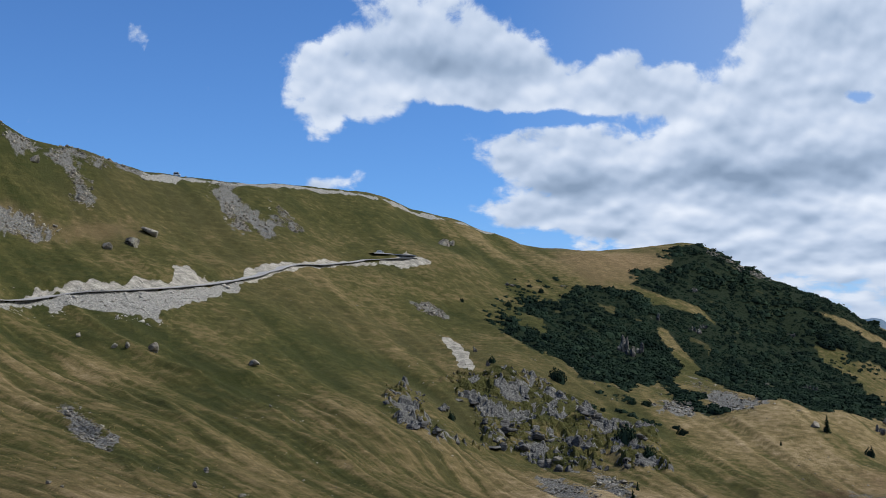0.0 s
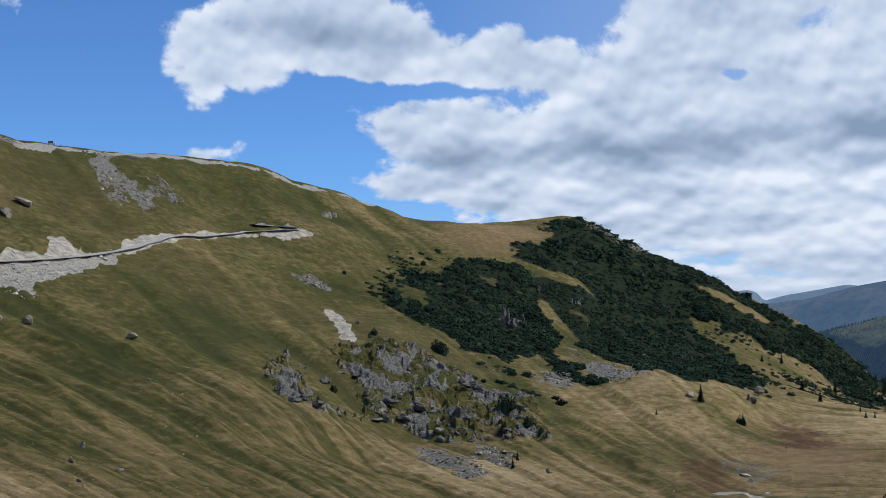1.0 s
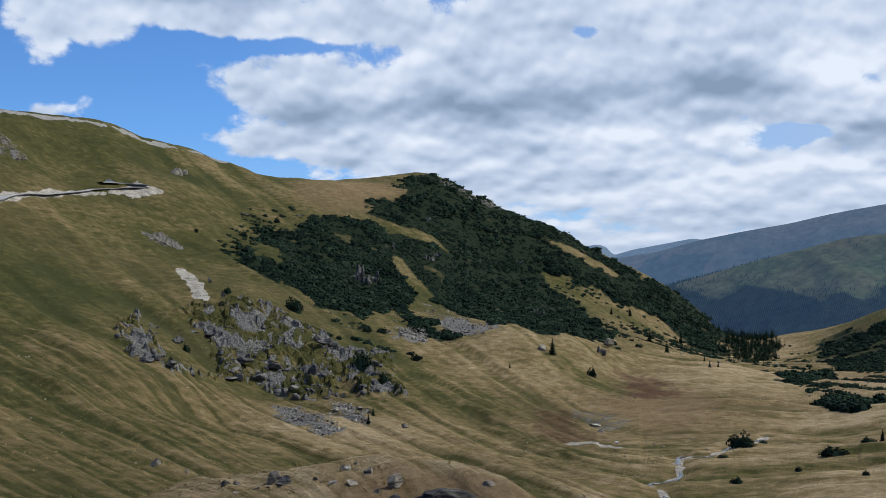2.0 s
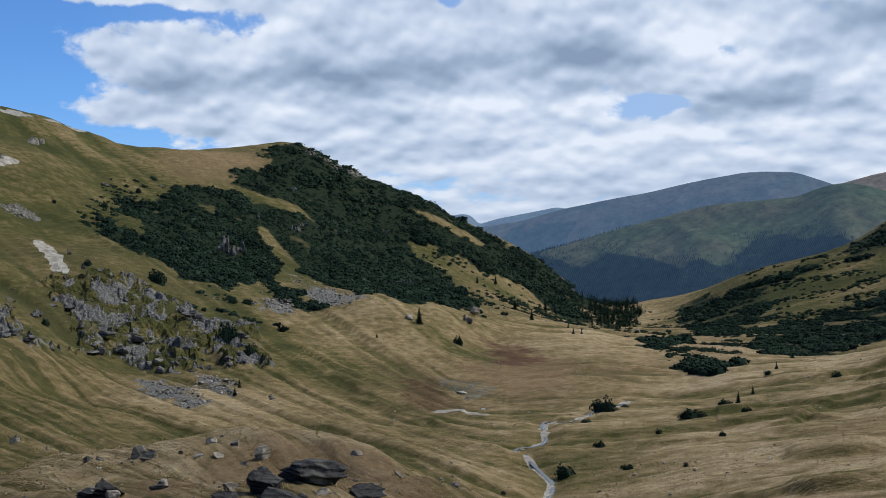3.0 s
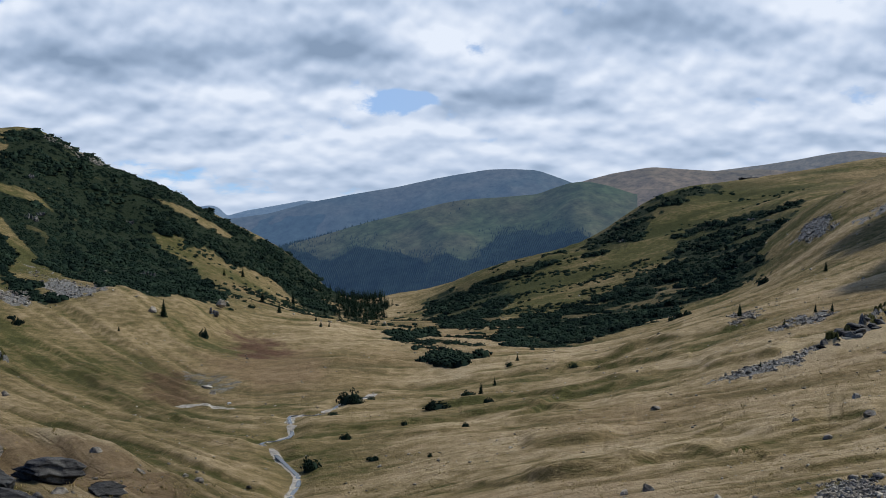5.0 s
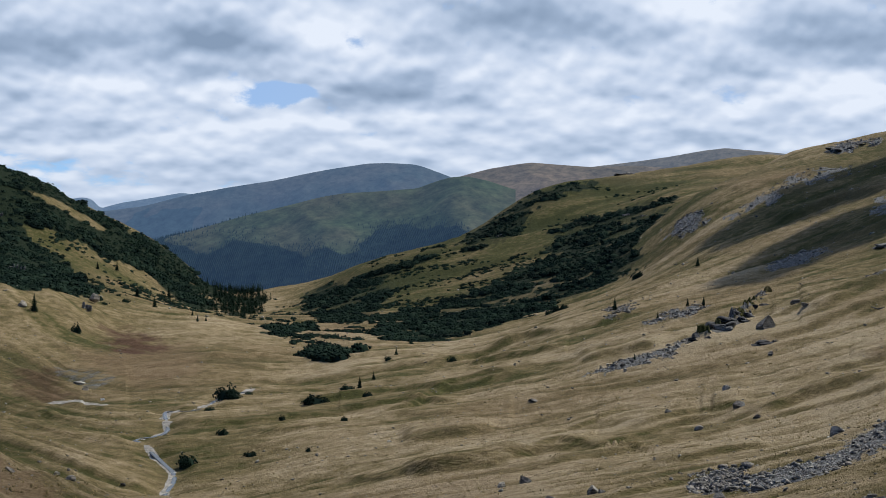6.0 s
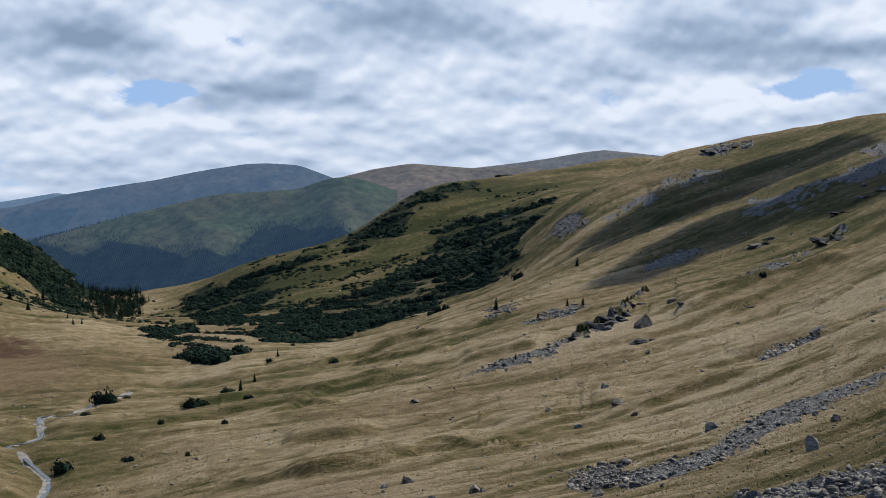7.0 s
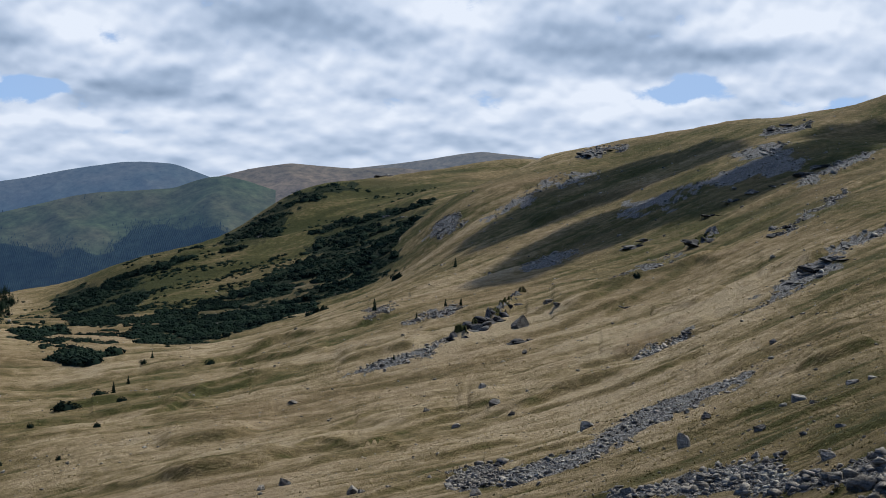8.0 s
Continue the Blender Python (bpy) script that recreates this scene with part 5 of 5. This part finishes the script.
def strew(name, shapes, places, sizes, mat, label, category, lift=0.0, flat=(1.0, 1.0, 1.0), lean=0.0, shaded=False):
    """Many pieces of a few shapes, joined into one object."""
    n = len(places)
    cos, tris, count = [], [], 0
    pick, turn = rng.integers(0, len(shapes), n), rng.uniform(0, 2 * np.pi, n)
    tip = rng.normal(0, lean, (n, 2)) if lean else np.zeros((n, 2))
    for i, (co, tri) in enumerate(shapes):
        w = np.nonzero(pick == i)[0]
        if not len(w):
            continue
        c, s = np.cos(turn[w])[:, None], np.sin(turn[w])[:, None]
        q = co[None] * np.asarray(flat)
        x, y, z = q[..., 0] * c - q[..., 1] * s, q[..., 0] * s + q[..., 1] * c, np.broadcast_to(q[..., 2], (len(w), len(co)))
        z = z + x * tip[w, :1] + y * tip[w, 1:]
        size = sizes[w][:, None]
        full = np.stack([x * size + places[w, :1], y * size + places[w, 1:2], z * size + places[w, 2:3] + lift * size], -1)
        cos.append(full.reshape(-1, 3))
        tris.append((tri[None] + count + np.arange(len(w))[:, None, None] * len(co)).reshape(-1, 3))
        count += full.shape[0] * full.shape[1]
    ob = new(name, add_mesh(name, np.vstack(cos), np.vstack(tris), [mat], shaded))
    return tagged(ob, label, category, kind="stuff")


def scattered(kind, count, number=None, keep=0.5, avoid=None):
    """Random places inside the zones of a kind, each with its height; number: only that zone."""
    zones = ZONES[kind] if number is None else [ZONES[kind][number]]
    out = []
    areas = []
    for pts in zones:
        p = spread(np.array([q[0] for q in pts], float), np.array([q[1] for q in pts], float))
        x, y = p.T
        areas.append(abs((x * np.roll(y, -1) - y * np.roll(x, -1)).sum()) / 2)
    for pts, area in zip(zones, areas):
        p = spread(np.array([q[0] for q in pts], float), np.array([q[1] for q in pts], float))
        lo, hi = p.min(0), p.max(0)
        n = int(count * area / sum(areas))
        tries = rng.uniform(lo, hi, (max(8, int(n * 1.2 * np.prod(hi - lo) / max(area, 1e-6))), 2))
        r, a = np.exp(tries[:, 1] * 0.30), tries[:, 0] * 0.17
        x, y = r * np.sin(a), r * np.cos(a)
        ok = zone_mask(kind, x, y, 0.02, 0.07) > keep
        if avoid:
            ok &= zone_mask(avoid, x, y, 0.012, 0.012) < 0.5
        out.append(np.stack([x[ok], y[ok]], 1)[:n])
    xy = np.vstack(out)
    return np.column_stack([xy, height(xy[:, 0], xy[:, 1])])


# ---- dwarf pines, woods and loose stones ----
CLUMPS = [pine_clump(15, 0.24, 0.25) for _ in range(6)]
at = scattered("pine", 14000, avoid="bare_strip")
open_ground = pine_gap(at[:, 0], at[:, 1])
for kind in ("hill_rocks", "crag_blocks"):
    for x, y, w, h in PLACES[kind]:
        open_ground |= np.hypot(at[:, 0] - x, (at[:, 1] - y) * 0.6) < 0.62 * w
at = at[~open_ground]
lump = grain(at[:, 0], at[:, 1], 15, 101, 2)
at[:, 2] += 0.6 * smooth(-0.2, 0.6, lump)
size = rng.choice([1.3, 1.9, 2.7, 3.5], len(at), p=[0.2, 0.35, 0.3, 0.15]) * rng.uniform(0.8, 1.2, len(at)) * (0.65 + 0.7 * smooth(-0.45, 0.5, lump))
strew("dwarf_pine_thicket", CLUMPS, at, size, PINE, "dense dark green dwarf mountain pines on the slopes", "shrubs", -0.05, flat=(1.0, 1.0, 0.8))
at = scattered("bushes", 6400)
keep = grain(at[:, 0] * 0.8 + at[:, 1] * 0.6, (at[:, 1] * 0.8 - at[:, 0] * 0.6) * 0.5, 20, 103, 3) > rng.normal(0.12, 0.12, len(at))
at = at[keep]
strew("scattered_dwarf_pines", CLUMPS, at, rng.uniform(0.8, 2.4, len(at)), PINE, "dark dwarf pines scattered over dry grass", "shrubs", -0.05)
SPIRES = [spruce_crown(8, 6) for _ in range(4)]
at = np.vstack([scattered("spruces", 90, 0), scattered("spruces", 40, 1), scattered("spruces", 420, 2)])
strew("spruce_wood", SPIRES, at, rng.uniform(4, 7.5, len(at)), SPRUCE, "dark spruces where the valley narrows", "trees", -0.04)
# the wood on the far mountain
me = forest_hill.data
co = np.empty(len(me.vertices) * 3, np.float32)
me.vertices.foreach_get("co", co)
co = co.reshape(60, 220, 3)
iv, iu = rng.integers(2, 31, 42000), rng.integers(0, 219, 42000)
f = rng.uniform(0, 1, (42000, 1))
at = co[iv, iu] * (1 - f) + co[iv - 1, iu + 1] * f
wooded = grain(at[:, 0], at[:, 1], 110, 51, 4) * 1.5 + 1.3 * grain(at[:, 0], at[:, 1], 420, 53, 2) + (26 - at[:, 2]) / 60 > rng.normal(0.0, 0.25, len(at))
at = at[wooded]
ring = np.arange(5) / 5 * 2 * np.pi
CONES = [(np.vstack([np.column_stack([0.16 * np.cos(ring + k), 0.16 * np.sin(ring + k) * (1 + 0.2 * k), 0 * ring]), [[0.01 * k, 0, 1.0]]]), np.array([[i, (i + 1) % 5, 5] for i in range(5)])) for k in range(3)]
# the trees' material glows with the same blue, haze put into it
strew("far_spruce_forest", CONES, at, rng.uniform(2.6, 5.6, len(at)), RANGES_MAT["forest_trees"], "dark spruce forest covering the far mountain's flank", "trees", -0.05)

STONES = [stone_shape(200 + i) for i in range(9)]
RUNS = []
for number, pts in enumerate(ZONES["scree"]):
    r = np.mean([math.hypot(*q) for q in pts])
    near = r < 160
    at = scattered("scree", 2000 if near else 620, number, 0.2)
    if not len(at):
        continue
    size = np.minimum(rng.lognormal(-0.35, 0.5, len(at)), 2.4) * (0.18 if near else 0.16 + 0.00045 * r) * rng.choice([0.6, 1.0, 1.7], len(at), p=[0.45, 0.42, 0.13])
    if near:
        # the larger stones of the near runs lie singly
        order = np.argsort(-size)
        RUNS.append((at[order[:150]], size[order[:150]]))
        at, size = at[order[150:]], size[order[150:]]
    strew("scree", STONES, at, size, GREY_ROCK, "grey broken stones lying on the slope", "stones", 0.12, lean=0.2)
at = scattered("fill", 1500, 0)
strew("road_fill", STONES, at, rng.lognormal(-0.3, 0.5, len(at)) * 0.32, PALE_ROCK, "pale rubble tipped below the mountain road", "stones", 0.1, lean=0.2)
at = scattered("rock", 1500)
strew("crag_rubble", STONES, at, rng.lognormal(-0.3, 0.6, len(at)) * 0.55, CRAG_ROCK, "grey broken blocks on the ledges of the crags", "stones", 0.1, lean=0.35)
# stones here and there on the turf
n = 9000
a, r = np.radians(rng.uniform(-20, 65, n)), np.exp(rng.uniform(np.log(62), np.log(820), n))
x, y = r * np.sin(a), r * np.cos(a)
thick = grain(x / r * 100, np.log(r) * 60, 10, 107, 3) + 0.5 * np.exp(-((np.degrees(a) - 55) / 22) ** 2) > 0.12
x, y, r = x[thick], y[thick], r[thick]
strew("strewn_stones", STONES, np.column_stack([x, y, height(x, y)]), rng.lognormal(-0.8, 0.55, len(x)) * (0.10 + 0.0010 * r), GREY_ROCK, "small grey stones strewn over the turf", "stones", 0.15, lean=0.2)

# tufts of dead grass on the nearer slopes
def tuft_places(n):
    return rng.normal(0, 0.35, (n, 3)) * [1, 1, 0], rng.normal(0, 0.5, (n, 3)) * [1, 1, 0] + [0, 0, 0.6]


TUFTS = [tufts(4, 0.9, 0.16, tuft_places) for _ in range(5)]
n = 14000
a, r = np.radians(rng.uniform(-20, 65, n)), np.exp(rng.uniform(np.log(62), np.log(330), n))
x, y = r * np.sin(a), r * np.cos(a)
ok = (np.degrees(np.arctan2(lie(x, y), r)) > -13) & (zone_mask("scree", x, y) < 0.4) & (grain(x, y, 14, 141, 3) > -0.15)
x, y, r = x[ok], y[ok], r[ok]
strew("grass_tufts", TUFTS, np.column_stack([x, y, height(x, y)]), rng.uniform(0.12, 0.3, len(x)) * (0.6 + r / 260), TUFT, "straw-coloured tufts of dead grass on the slope", "grass", -0.05)

# unseen clouds towards the sun, added so that their shadows fill the cloud_shadow zones
PUFFS = [stone_shape(700 + i, 40) for i in range(5)]
HIGH = 520.0
for number, pts in enumerate(ZONES["cloud_shadow"]):
    at = scattered("cloud_shadow", 420, number, 0.3)
    ease = zone_mask("cloud_shadow", at[:, 0], at[:, 1], 0.12, 0.05)
    at = at[rng.uniform(0, 1, len(at)) < ease + 0.2]
    far = (HIGH + rng.uniform(-25, 25, len(at))) / to_sun.z
    at = at + far[:, None] * np.array(to_sun)
    strew("cloud", PUFFS, at, rng.uniform(7, 17, len(at)), CLOUD, "white cloud out of view, added to shade the slope", "cloud", flat=(1.2, 1.2, 0.8), shaded=True)


# ---- single things ----
def part(name, data, mat, parent, label=""):
    """One mesh under a thing or a part; data: a bmesh, or places and triangles."""
    if isinstance(data, tuple):
        me = add_mesh(name, data[0], data[1], [mat])
    else:
        me = bpy.data.meshes.new(name)
        data.to_mesh(me)
        data.free()
        me.materials.append(mat)
    ob = new(name, me)
    ob.parent = parent
    return tagged(ob, label)


def ground_at(x, y):
    return float(height(np.array([x]), np.array([y]))[0])


def tapered(h, r0, r1, sides=8, bend_by=0.0):
    bm = bmesh.new()
    rings = []
    for i in range(5):
        f = i / 4
        rr = r0 + (r1 - r0) * f
        rings.append([bm.verts.new((rr * math.cos(2 * math.pi * k / sides) + bend_by * f * f, rr * math.sin(2 * math.pi * k / sides), h * f)) for k in range(sides)])
    for lo, hi in zip(rings, rings[1:]):
        for k in range(sides):
            bm.faces.new((lo[k], lo[(k + 1) % sides], hi[(k + 1) % sides], hi[k]))
    bm.faces.new(rings[-1])
    return bm


def dwarf_pine(kind):
    """A dwarf pine one wide: short crooked stems under a mound of needle sprays."""
    base = new("dwarf_pine")
    tagged(base, "dark green dwarf pine bush on straw-coloured grass", "bush", "dwarf pines in the valley")
    part("crown", pine_clump(300, 0.11, 0.095), PINE, base)
    for k in range(3):
        bm = tapered(0.45, 0.035, 0.018, 6, 0.3)
        bmesh.ops.rotate(bm, verts=bm.verts, cent=(0, 0, 0), matrix=Matrix.Rotation(2.1 * k + kind, 3, "Z"))
        bmesh.ops.translate(bm, verts=bm.verts, vec=(0, 0, -0.08))
        part("stem", bm, BARK, base, "crooked grey-brown stem")
    return base


def spruce(kind):
    base = new("spruce")
    tagged(base, "small dark green spruce standing alone on the slope", "tree", "lone spruces")
    part("trunk", tapered(0.9, 0.022, 0.004), BARK, base)
    part("crown", spruce_crown(15, 12), SPRUCE, base)
    return base


def set_out(kinds, rows, size, label=None):
    """Puts copies of the kinds at the rows' places, the models themselves at the first ones."""
    for i, row in enumerate(rows):
        x, y = row[0], row[1]
        sx, sy, sz = size(row)
        m = Matrix.Translation((x, y, ground_at(x, y) - 0.03 * sz)) @ Matrix.Rotation(rng.uniform(0, 6.28), 4, "Z") @ Matrix.Diagonal((sx, sy, sz, 1))
        if i < len(kinds):
            kinds[i].matrix_basis = m
        else:
            copy_thing(kinds[i % len(kinds)], m @ Matrix.Diagonal([1 / s for s in kinds[i % len(kinds)].scale] + [1]))


set_out([dwarf_pine(k) for k in range(4)], PLACES["bushes"], lambda w: (0.55 * w[2], 0.5 * w[2], max(w[3] * 1.15, 0.5)))
set_out([spruce(k) for k in range(3)], PLACES["spruces"], lambda w: (w[2] * 1.15, w[2] * 1.15, w[2]))


def rock(name, seed, w, d, h, mat, label, category, group, rounds=3, cuts=11, rough=0.06, sharp=0.3, parent=None):
    """A weathered rock: a ball cut by many planes, roughened, and sunk into the ground."""
    r = np.random.default_rng(seed)
    bm = bmesh.new()
    bmesh.ops.create_icosphere(bm, subdivisions=rounds, radius=1.0)
    co = np.array([v.co[:] for v in bm.verts])
    for _ in range(cuts):
        n = r.normal(size=3) * [1, 1, 0.8]
        n /= np.linalg.norm(n)
        over = np.maximum(co @ n - r.uniform(sharp, 0.85), 0)
        co = co - over[:, None] * n
    q = co * 2.3 + r.uniform(0, 50, 3)
    bumps = grain(q[:, 0] + q[:, 2], q[:, 1] - 0.6 * q[:, 2], 1.0, int(seed), 3)
    seams = -np.abs(grain(q[:, 0] * 0.6, q[:, 2] * 3.2 + q[:, 1] * 0.5, 1.0, int(seed) + 5, 2))
    co = co * (1 + rough * bumps + 1.3 * rough * seams)[:, None]
    co = co / np.abs(co).max(0) * [w / 2, d / 2, h * 0.62] + [0, 0, h * 0.30]
    for v, p in zip(bm.verts, co):
        v.co = p
    me = bpy.data.meshes.new(name)
    bm.to_mesh(me)
    bm.free()
    me.materials.append(mat)
    ob = new(name, me)
    if parent:
        ob.parent = parent
        return ob
    return tagged(ob, label, category, group)


def lay(ob, x, y, turn=None, tilt=0.12, sink=0.0):
    ob.matrix_basis = Matrix.Translation((x, y, ground_at(x, y) - sink)) @ Euler((rng.normal(0, tilt), rng.normal(0, tilt), rng.uniform(0, 6.28) if turn is None else turn)).to_matrix().to_4x4()


def facing(x, y):
    return -math.atan2(x, y)


for i, (x, y, w, h) in enumerate(PLACES["boulders"]):
    lay(rock("boulder", 300 + i, w * 0.95, w * 0.75, h * 1.3, GREY_ROCK, "weathered grey boulder half sunk in rusty grass", "boulder", "boulders on the near knoll"), x, y, facing(x, y), 0.08, h * 0.3)
for i, (x, y, w, h) in enumerate(PLACES["shards"]):
    co, tri = slate_shape(340 + i)
    ob = new("slate_outcrop", add_mesh("slate_outcrop", co * [w * 0.42, w * 0.34, h * 0.72], tri, [DARK_ROCK]))
    lay(tagged(ob, "dark layered slate outcrop breaking through rusty grass", "rock", "dark outcrops on the knoll"), x, y, facing(x, y) + rng.normal(0, 0.2), 0.05, -h * 0.15)
for i, (x, y, w, h) in enumerate(PLACES["slope_rocks"]):
    lay(rock("boulder", 400 + i, w, w * 0.8, h * 1.3, GREY_ROCK, "grey lichen-spotted boulder on the grassy slope", "boulder", "boulders on the slope"), x, y, facing(x, y), 0.12, h * 0.25)
for i, (x, y, w, h) in enumerate(PLACES["strewn_rocks"]):
    lay(rock("rock", 450 + i, w, w * 0.8, h * 1.15, GREY_ROCK, "grey rock lying in the hillside turf", "rock", "rocks on the hillside"), x, y, facing(x, y), 0.12)
BLOCK_MESHES = {m.name: [add_mesh("block", co, tri, [m]) for co, tri in BLOCKS] for m in (CRAG_ROCK, OUTCROP_ROCK)}


def crag(name, seed, n, w, d, h, mat, label, category, group, wide=0.16):
    """Cracked blocks, each "wide" of the whole, driven into the slope beside and above one another, lower ones in front."""
    r = np.random.default_rng(seed)
    base = new(name)
    for k in range(n):
        f = k / max(n - 1, 1)
        px, py = r.uniform(-0.42, 0.42), 0.34 - 0.7 * f + r.normal(0, 0.06)
        tall = (1.0 - 0.6 * f) * r.uniform(0.6, 1.05) * (1 - 0.5 * abs(px))
        ob = new("block", BLOCK_MESHES[mat.name][r.integers(10)])
        ob.parent = base
        ob.matrix_basis = Matrix.Translation((px * w, py * d, tall * 0.30 * h)) @ Euler((r.normal(0, 0.16), r.normal(0, 0.16), r.uniform(0, 6.28))).to_matrix().to_4x4() @ Matrix.Diagonal((r.uniform(0.7, 1.4) * wide * w, r.uniform(0.7, 1.3) * wide * d, tall * 0.58 * h, 1))
    return tagged(base, label, category, group)


for i, (x, y, w, h) in enumerate(PLACES["crag_blocks"][::2]):
    lay(crag("crag", 500 + i, 5, w * 1.2, w * 1.0, h * 0.62, CRAG_ROCK, "fissured grey crag standing out of the green slope", "crag", "crags on the slope"), x, y, facing(x, y), 0.05, h * 0.12)
for i, (x, y, w, h) in enumerate(PLACES["hill_rocks"]):
    lay(crag("crag", 550 + i, 7, w * 1.1, w * 0.9, h, CRAG_ROCK, "bare grey crag among dark dwarf pines", "crag", "crags among the pines"), x, y, facing(x, y), 0.08, h * 0.1)
for i, (x, y, w, h) in enumerate(PLACES["outcrop_blocks"]):
    lay(crag("outcrop", 600 + i, 6, w * 1.25, w * 0.9, h * 0.55, OUTCROP_ROCK, "jagged dark grey outcrop on the dry slope", "rock", "outcrops on the slope", 0.32), x, y, facing(x, y), 0.08, h * 0.1)


def ribbon(name, pts, width, lift, mat, label, category, thick=0.25):
    """A strip with thickness that lies along a line on the ground."""
    p = np.asarray(pts, float)
    way = np.gradient(p, axis=0)
    way /= np.linalg.norm(way, axis=1)[:, None]
    left = np.stack([-way[:, 1], way[:, 0]], 1)
    z = height(p[:, 0], p[:, 1])
    z = np.convolve(np.pad(z, 4, mode="edge"), np.ones(9) / 9, "valid") + lift
    rows = [np.column_stack([p + left * s * width / 2, z + dz]) for s, dz in ((1.0, -thick), (1.0, 0), (0.5, 0.04), (-0.5, 0.04), (-1.0, 0), (-1.0, -thick))]
    co = np.stack(rows)
    ob = new(name, grid_mesh(name, co[..., 0], co[..., 1], co[..., 2], mat))
    ob.data.polygons.foreach_set("use_smooth", np.zeros(len(ob.data.polygons), dtype=bool))
    return tagged(ob, label, category, kind="structure")


ribbon("road", ROAD_LINE, 6.0, 0.2, ASPHALT, "grey asphalt mountain road cut into the slope", "road", 0.3)
ribbon("lay_by", curve_through(PLACES["lay_by"], 3.0), 7.0, 0.1, ASPHALT, "grey gravelled lay-by beside the mountain road", "road", 0.5)
ribbon("water", STREAM_LINE, 0.9, 0.05, WATER, "narrow shallow mountain stream", "water", 0.3)


def box(bm, x0, x1, y0, y1, z0, z1, taper=0.0):
    vs = [bm.verts.new((x + (taper if z == z1 else 0) * (1 if x == x0 else -1), y + (taper * 0.4 if z == z1 else 0) * (1 if y == y0 else -1), z)) for z in (z0, z1) for x, y in ((x0, y0), (x1, y0), (x1, y1), (x0, y1))]
    for f in ((3, 2, 1, 0), (4, 5, 6, 7), (0, 1, 5, 4), (1, 2, 6, 5), (2, 3, 7, 6), (3, 0, 4, 7)):
        bm.faces.new([vs[i] for i in f])


def disc(r, w, x, y, z):
    bm = bmesh.new()
    bmesh.ops.create_cone(bm, cap_ends=True, segments=16, radius1=r, radius2=r, depth=w)
    bmesh.ops.rotate(bm, verts=bm.verts, cent=(0, 0, 0), matrix=Matrix.Rotation(math.pi / 2, 3, "X"))
    bmesh.ops.translate(bm, verts=bm.verts, vec=(x, y, z))
    return bm


def vehicle(name, label, paint, length, tall, cabin):
    base = new(name)
    tagged(base, label, "car")
    bm = bmesh.new()
    box(bm, -length / 2, length / 2, -0.88, 0.88, 0.28, 0.85, 0.06)
    bmesh.ops.bevel(bm, geom=bm.edges[:], offset=0.08, segments=2, affect="EDGES")
    body = part("body", bm, paint, base)
    bm = bmesh.new()
    box(bm, cabin[0], cabin[1], -0.80, 0.80, 0.84, tall, 0.28)
    bmesh.ops.bevel(bm, geom=bm.edges[:], offset=0.06, segments=2, affect="EDGES")
    part("cabin", bm, paint, base)
    for side in (-1, 1):
        bm = bmesh.new()
        box(bm, cabin[0] + 0.25, cabin[1] - 0.25, side * 0.78 - 0.02, side * 0.78 + 0.02, 0.92, tall - 0.16, 0.12)
        part("side_window", bm, GLASS, base, "dark glass")
    bm = bmesh.new()
    box(bm, cabin[1] - 0.20, cabin[1] + 0.01, -0.66, 0.66, 0.92, tall - 0.14, 0.05)
    part("windscreen", bm, GLASS, base, "dark glass")
    for x in (-length * 0.31, length * 0.31):
        for y in (-0.80, 0.80):
            tyre = part("tyre", disc(0.31, 0.2, x, y, 0.31), RUBBER, base, "black rubber tyre")
            part("rim", disc(0.19, 0.23, x, y, 0.31), RIM, tyre, "grey metal rim")
    return base


x, y, _ = PLACES["car"][0]
vehicle("car", "silver car parked on the lay-by of the mountain road", CAR_PAINT, 4.4, 1.5, (-1.6, 1.0)).matrix_basis = Matrix.Translation((x, y, ground_at(x, y) + 0.35)) @ Matrix.Rotation(0.3, 4, "Z")
x, y, _ = PLACES["van"][0]
vehicle("van", "small white van parked on the ridge", WHITE_PAINT, 4.0, 1.95, (-1.9, 1.2)).matrix_basis = Matrix.Translation((x, y, ground_at(x, y))) @ Matrix.Rotation(0.1, 4, "Z")
x, y, _ = PLACES["box"][0]
bm = bmesh.new()
box(bm, -0.55, 0.55, -0.35, 0.35, 0.0, 0.55, 0.04)
bmesh.ops.bevel(bm, geom=bm.edges[:], offset=0.05, segments=2, affect="EDGES")
base = new("box")
tagged(base, "small white box standing on pale grass beside the stream", "box")
part("body", bm, WHITE_PAINT, base)
base.location = (x, y, ground_at(x, y) - 0.05)


# ---- the larger stones of the near stone runs ----
stone_meshes = [add_mesh("stone", co, tri, [GREY_ROCK]) for co, tri in STONES]
for at, size in RUNS:
    run = new("stone_run")
    run.location = at[0]
    tagged(run, "run of angular grey stones down the grassy slope", "stones", "stone runs")
    for i, (spot, s) in enumerate(zip(at, size)):
        ob = new("stone", stone_meshes[i % len(stone_meshes)])
        ob.parent = run
        ob.matrix_basis = Matrix.Translation(Vector(spot - at[0]) + Vector((0, 0, 0.2 * s))) @ Euler((rng.normal(0, 0.3), rng.normal(0, 0.3), rng.uniform(0, 6.28))).to_matrix().to_4x4() @ Matrix.Scale(s * 1.15, 4)
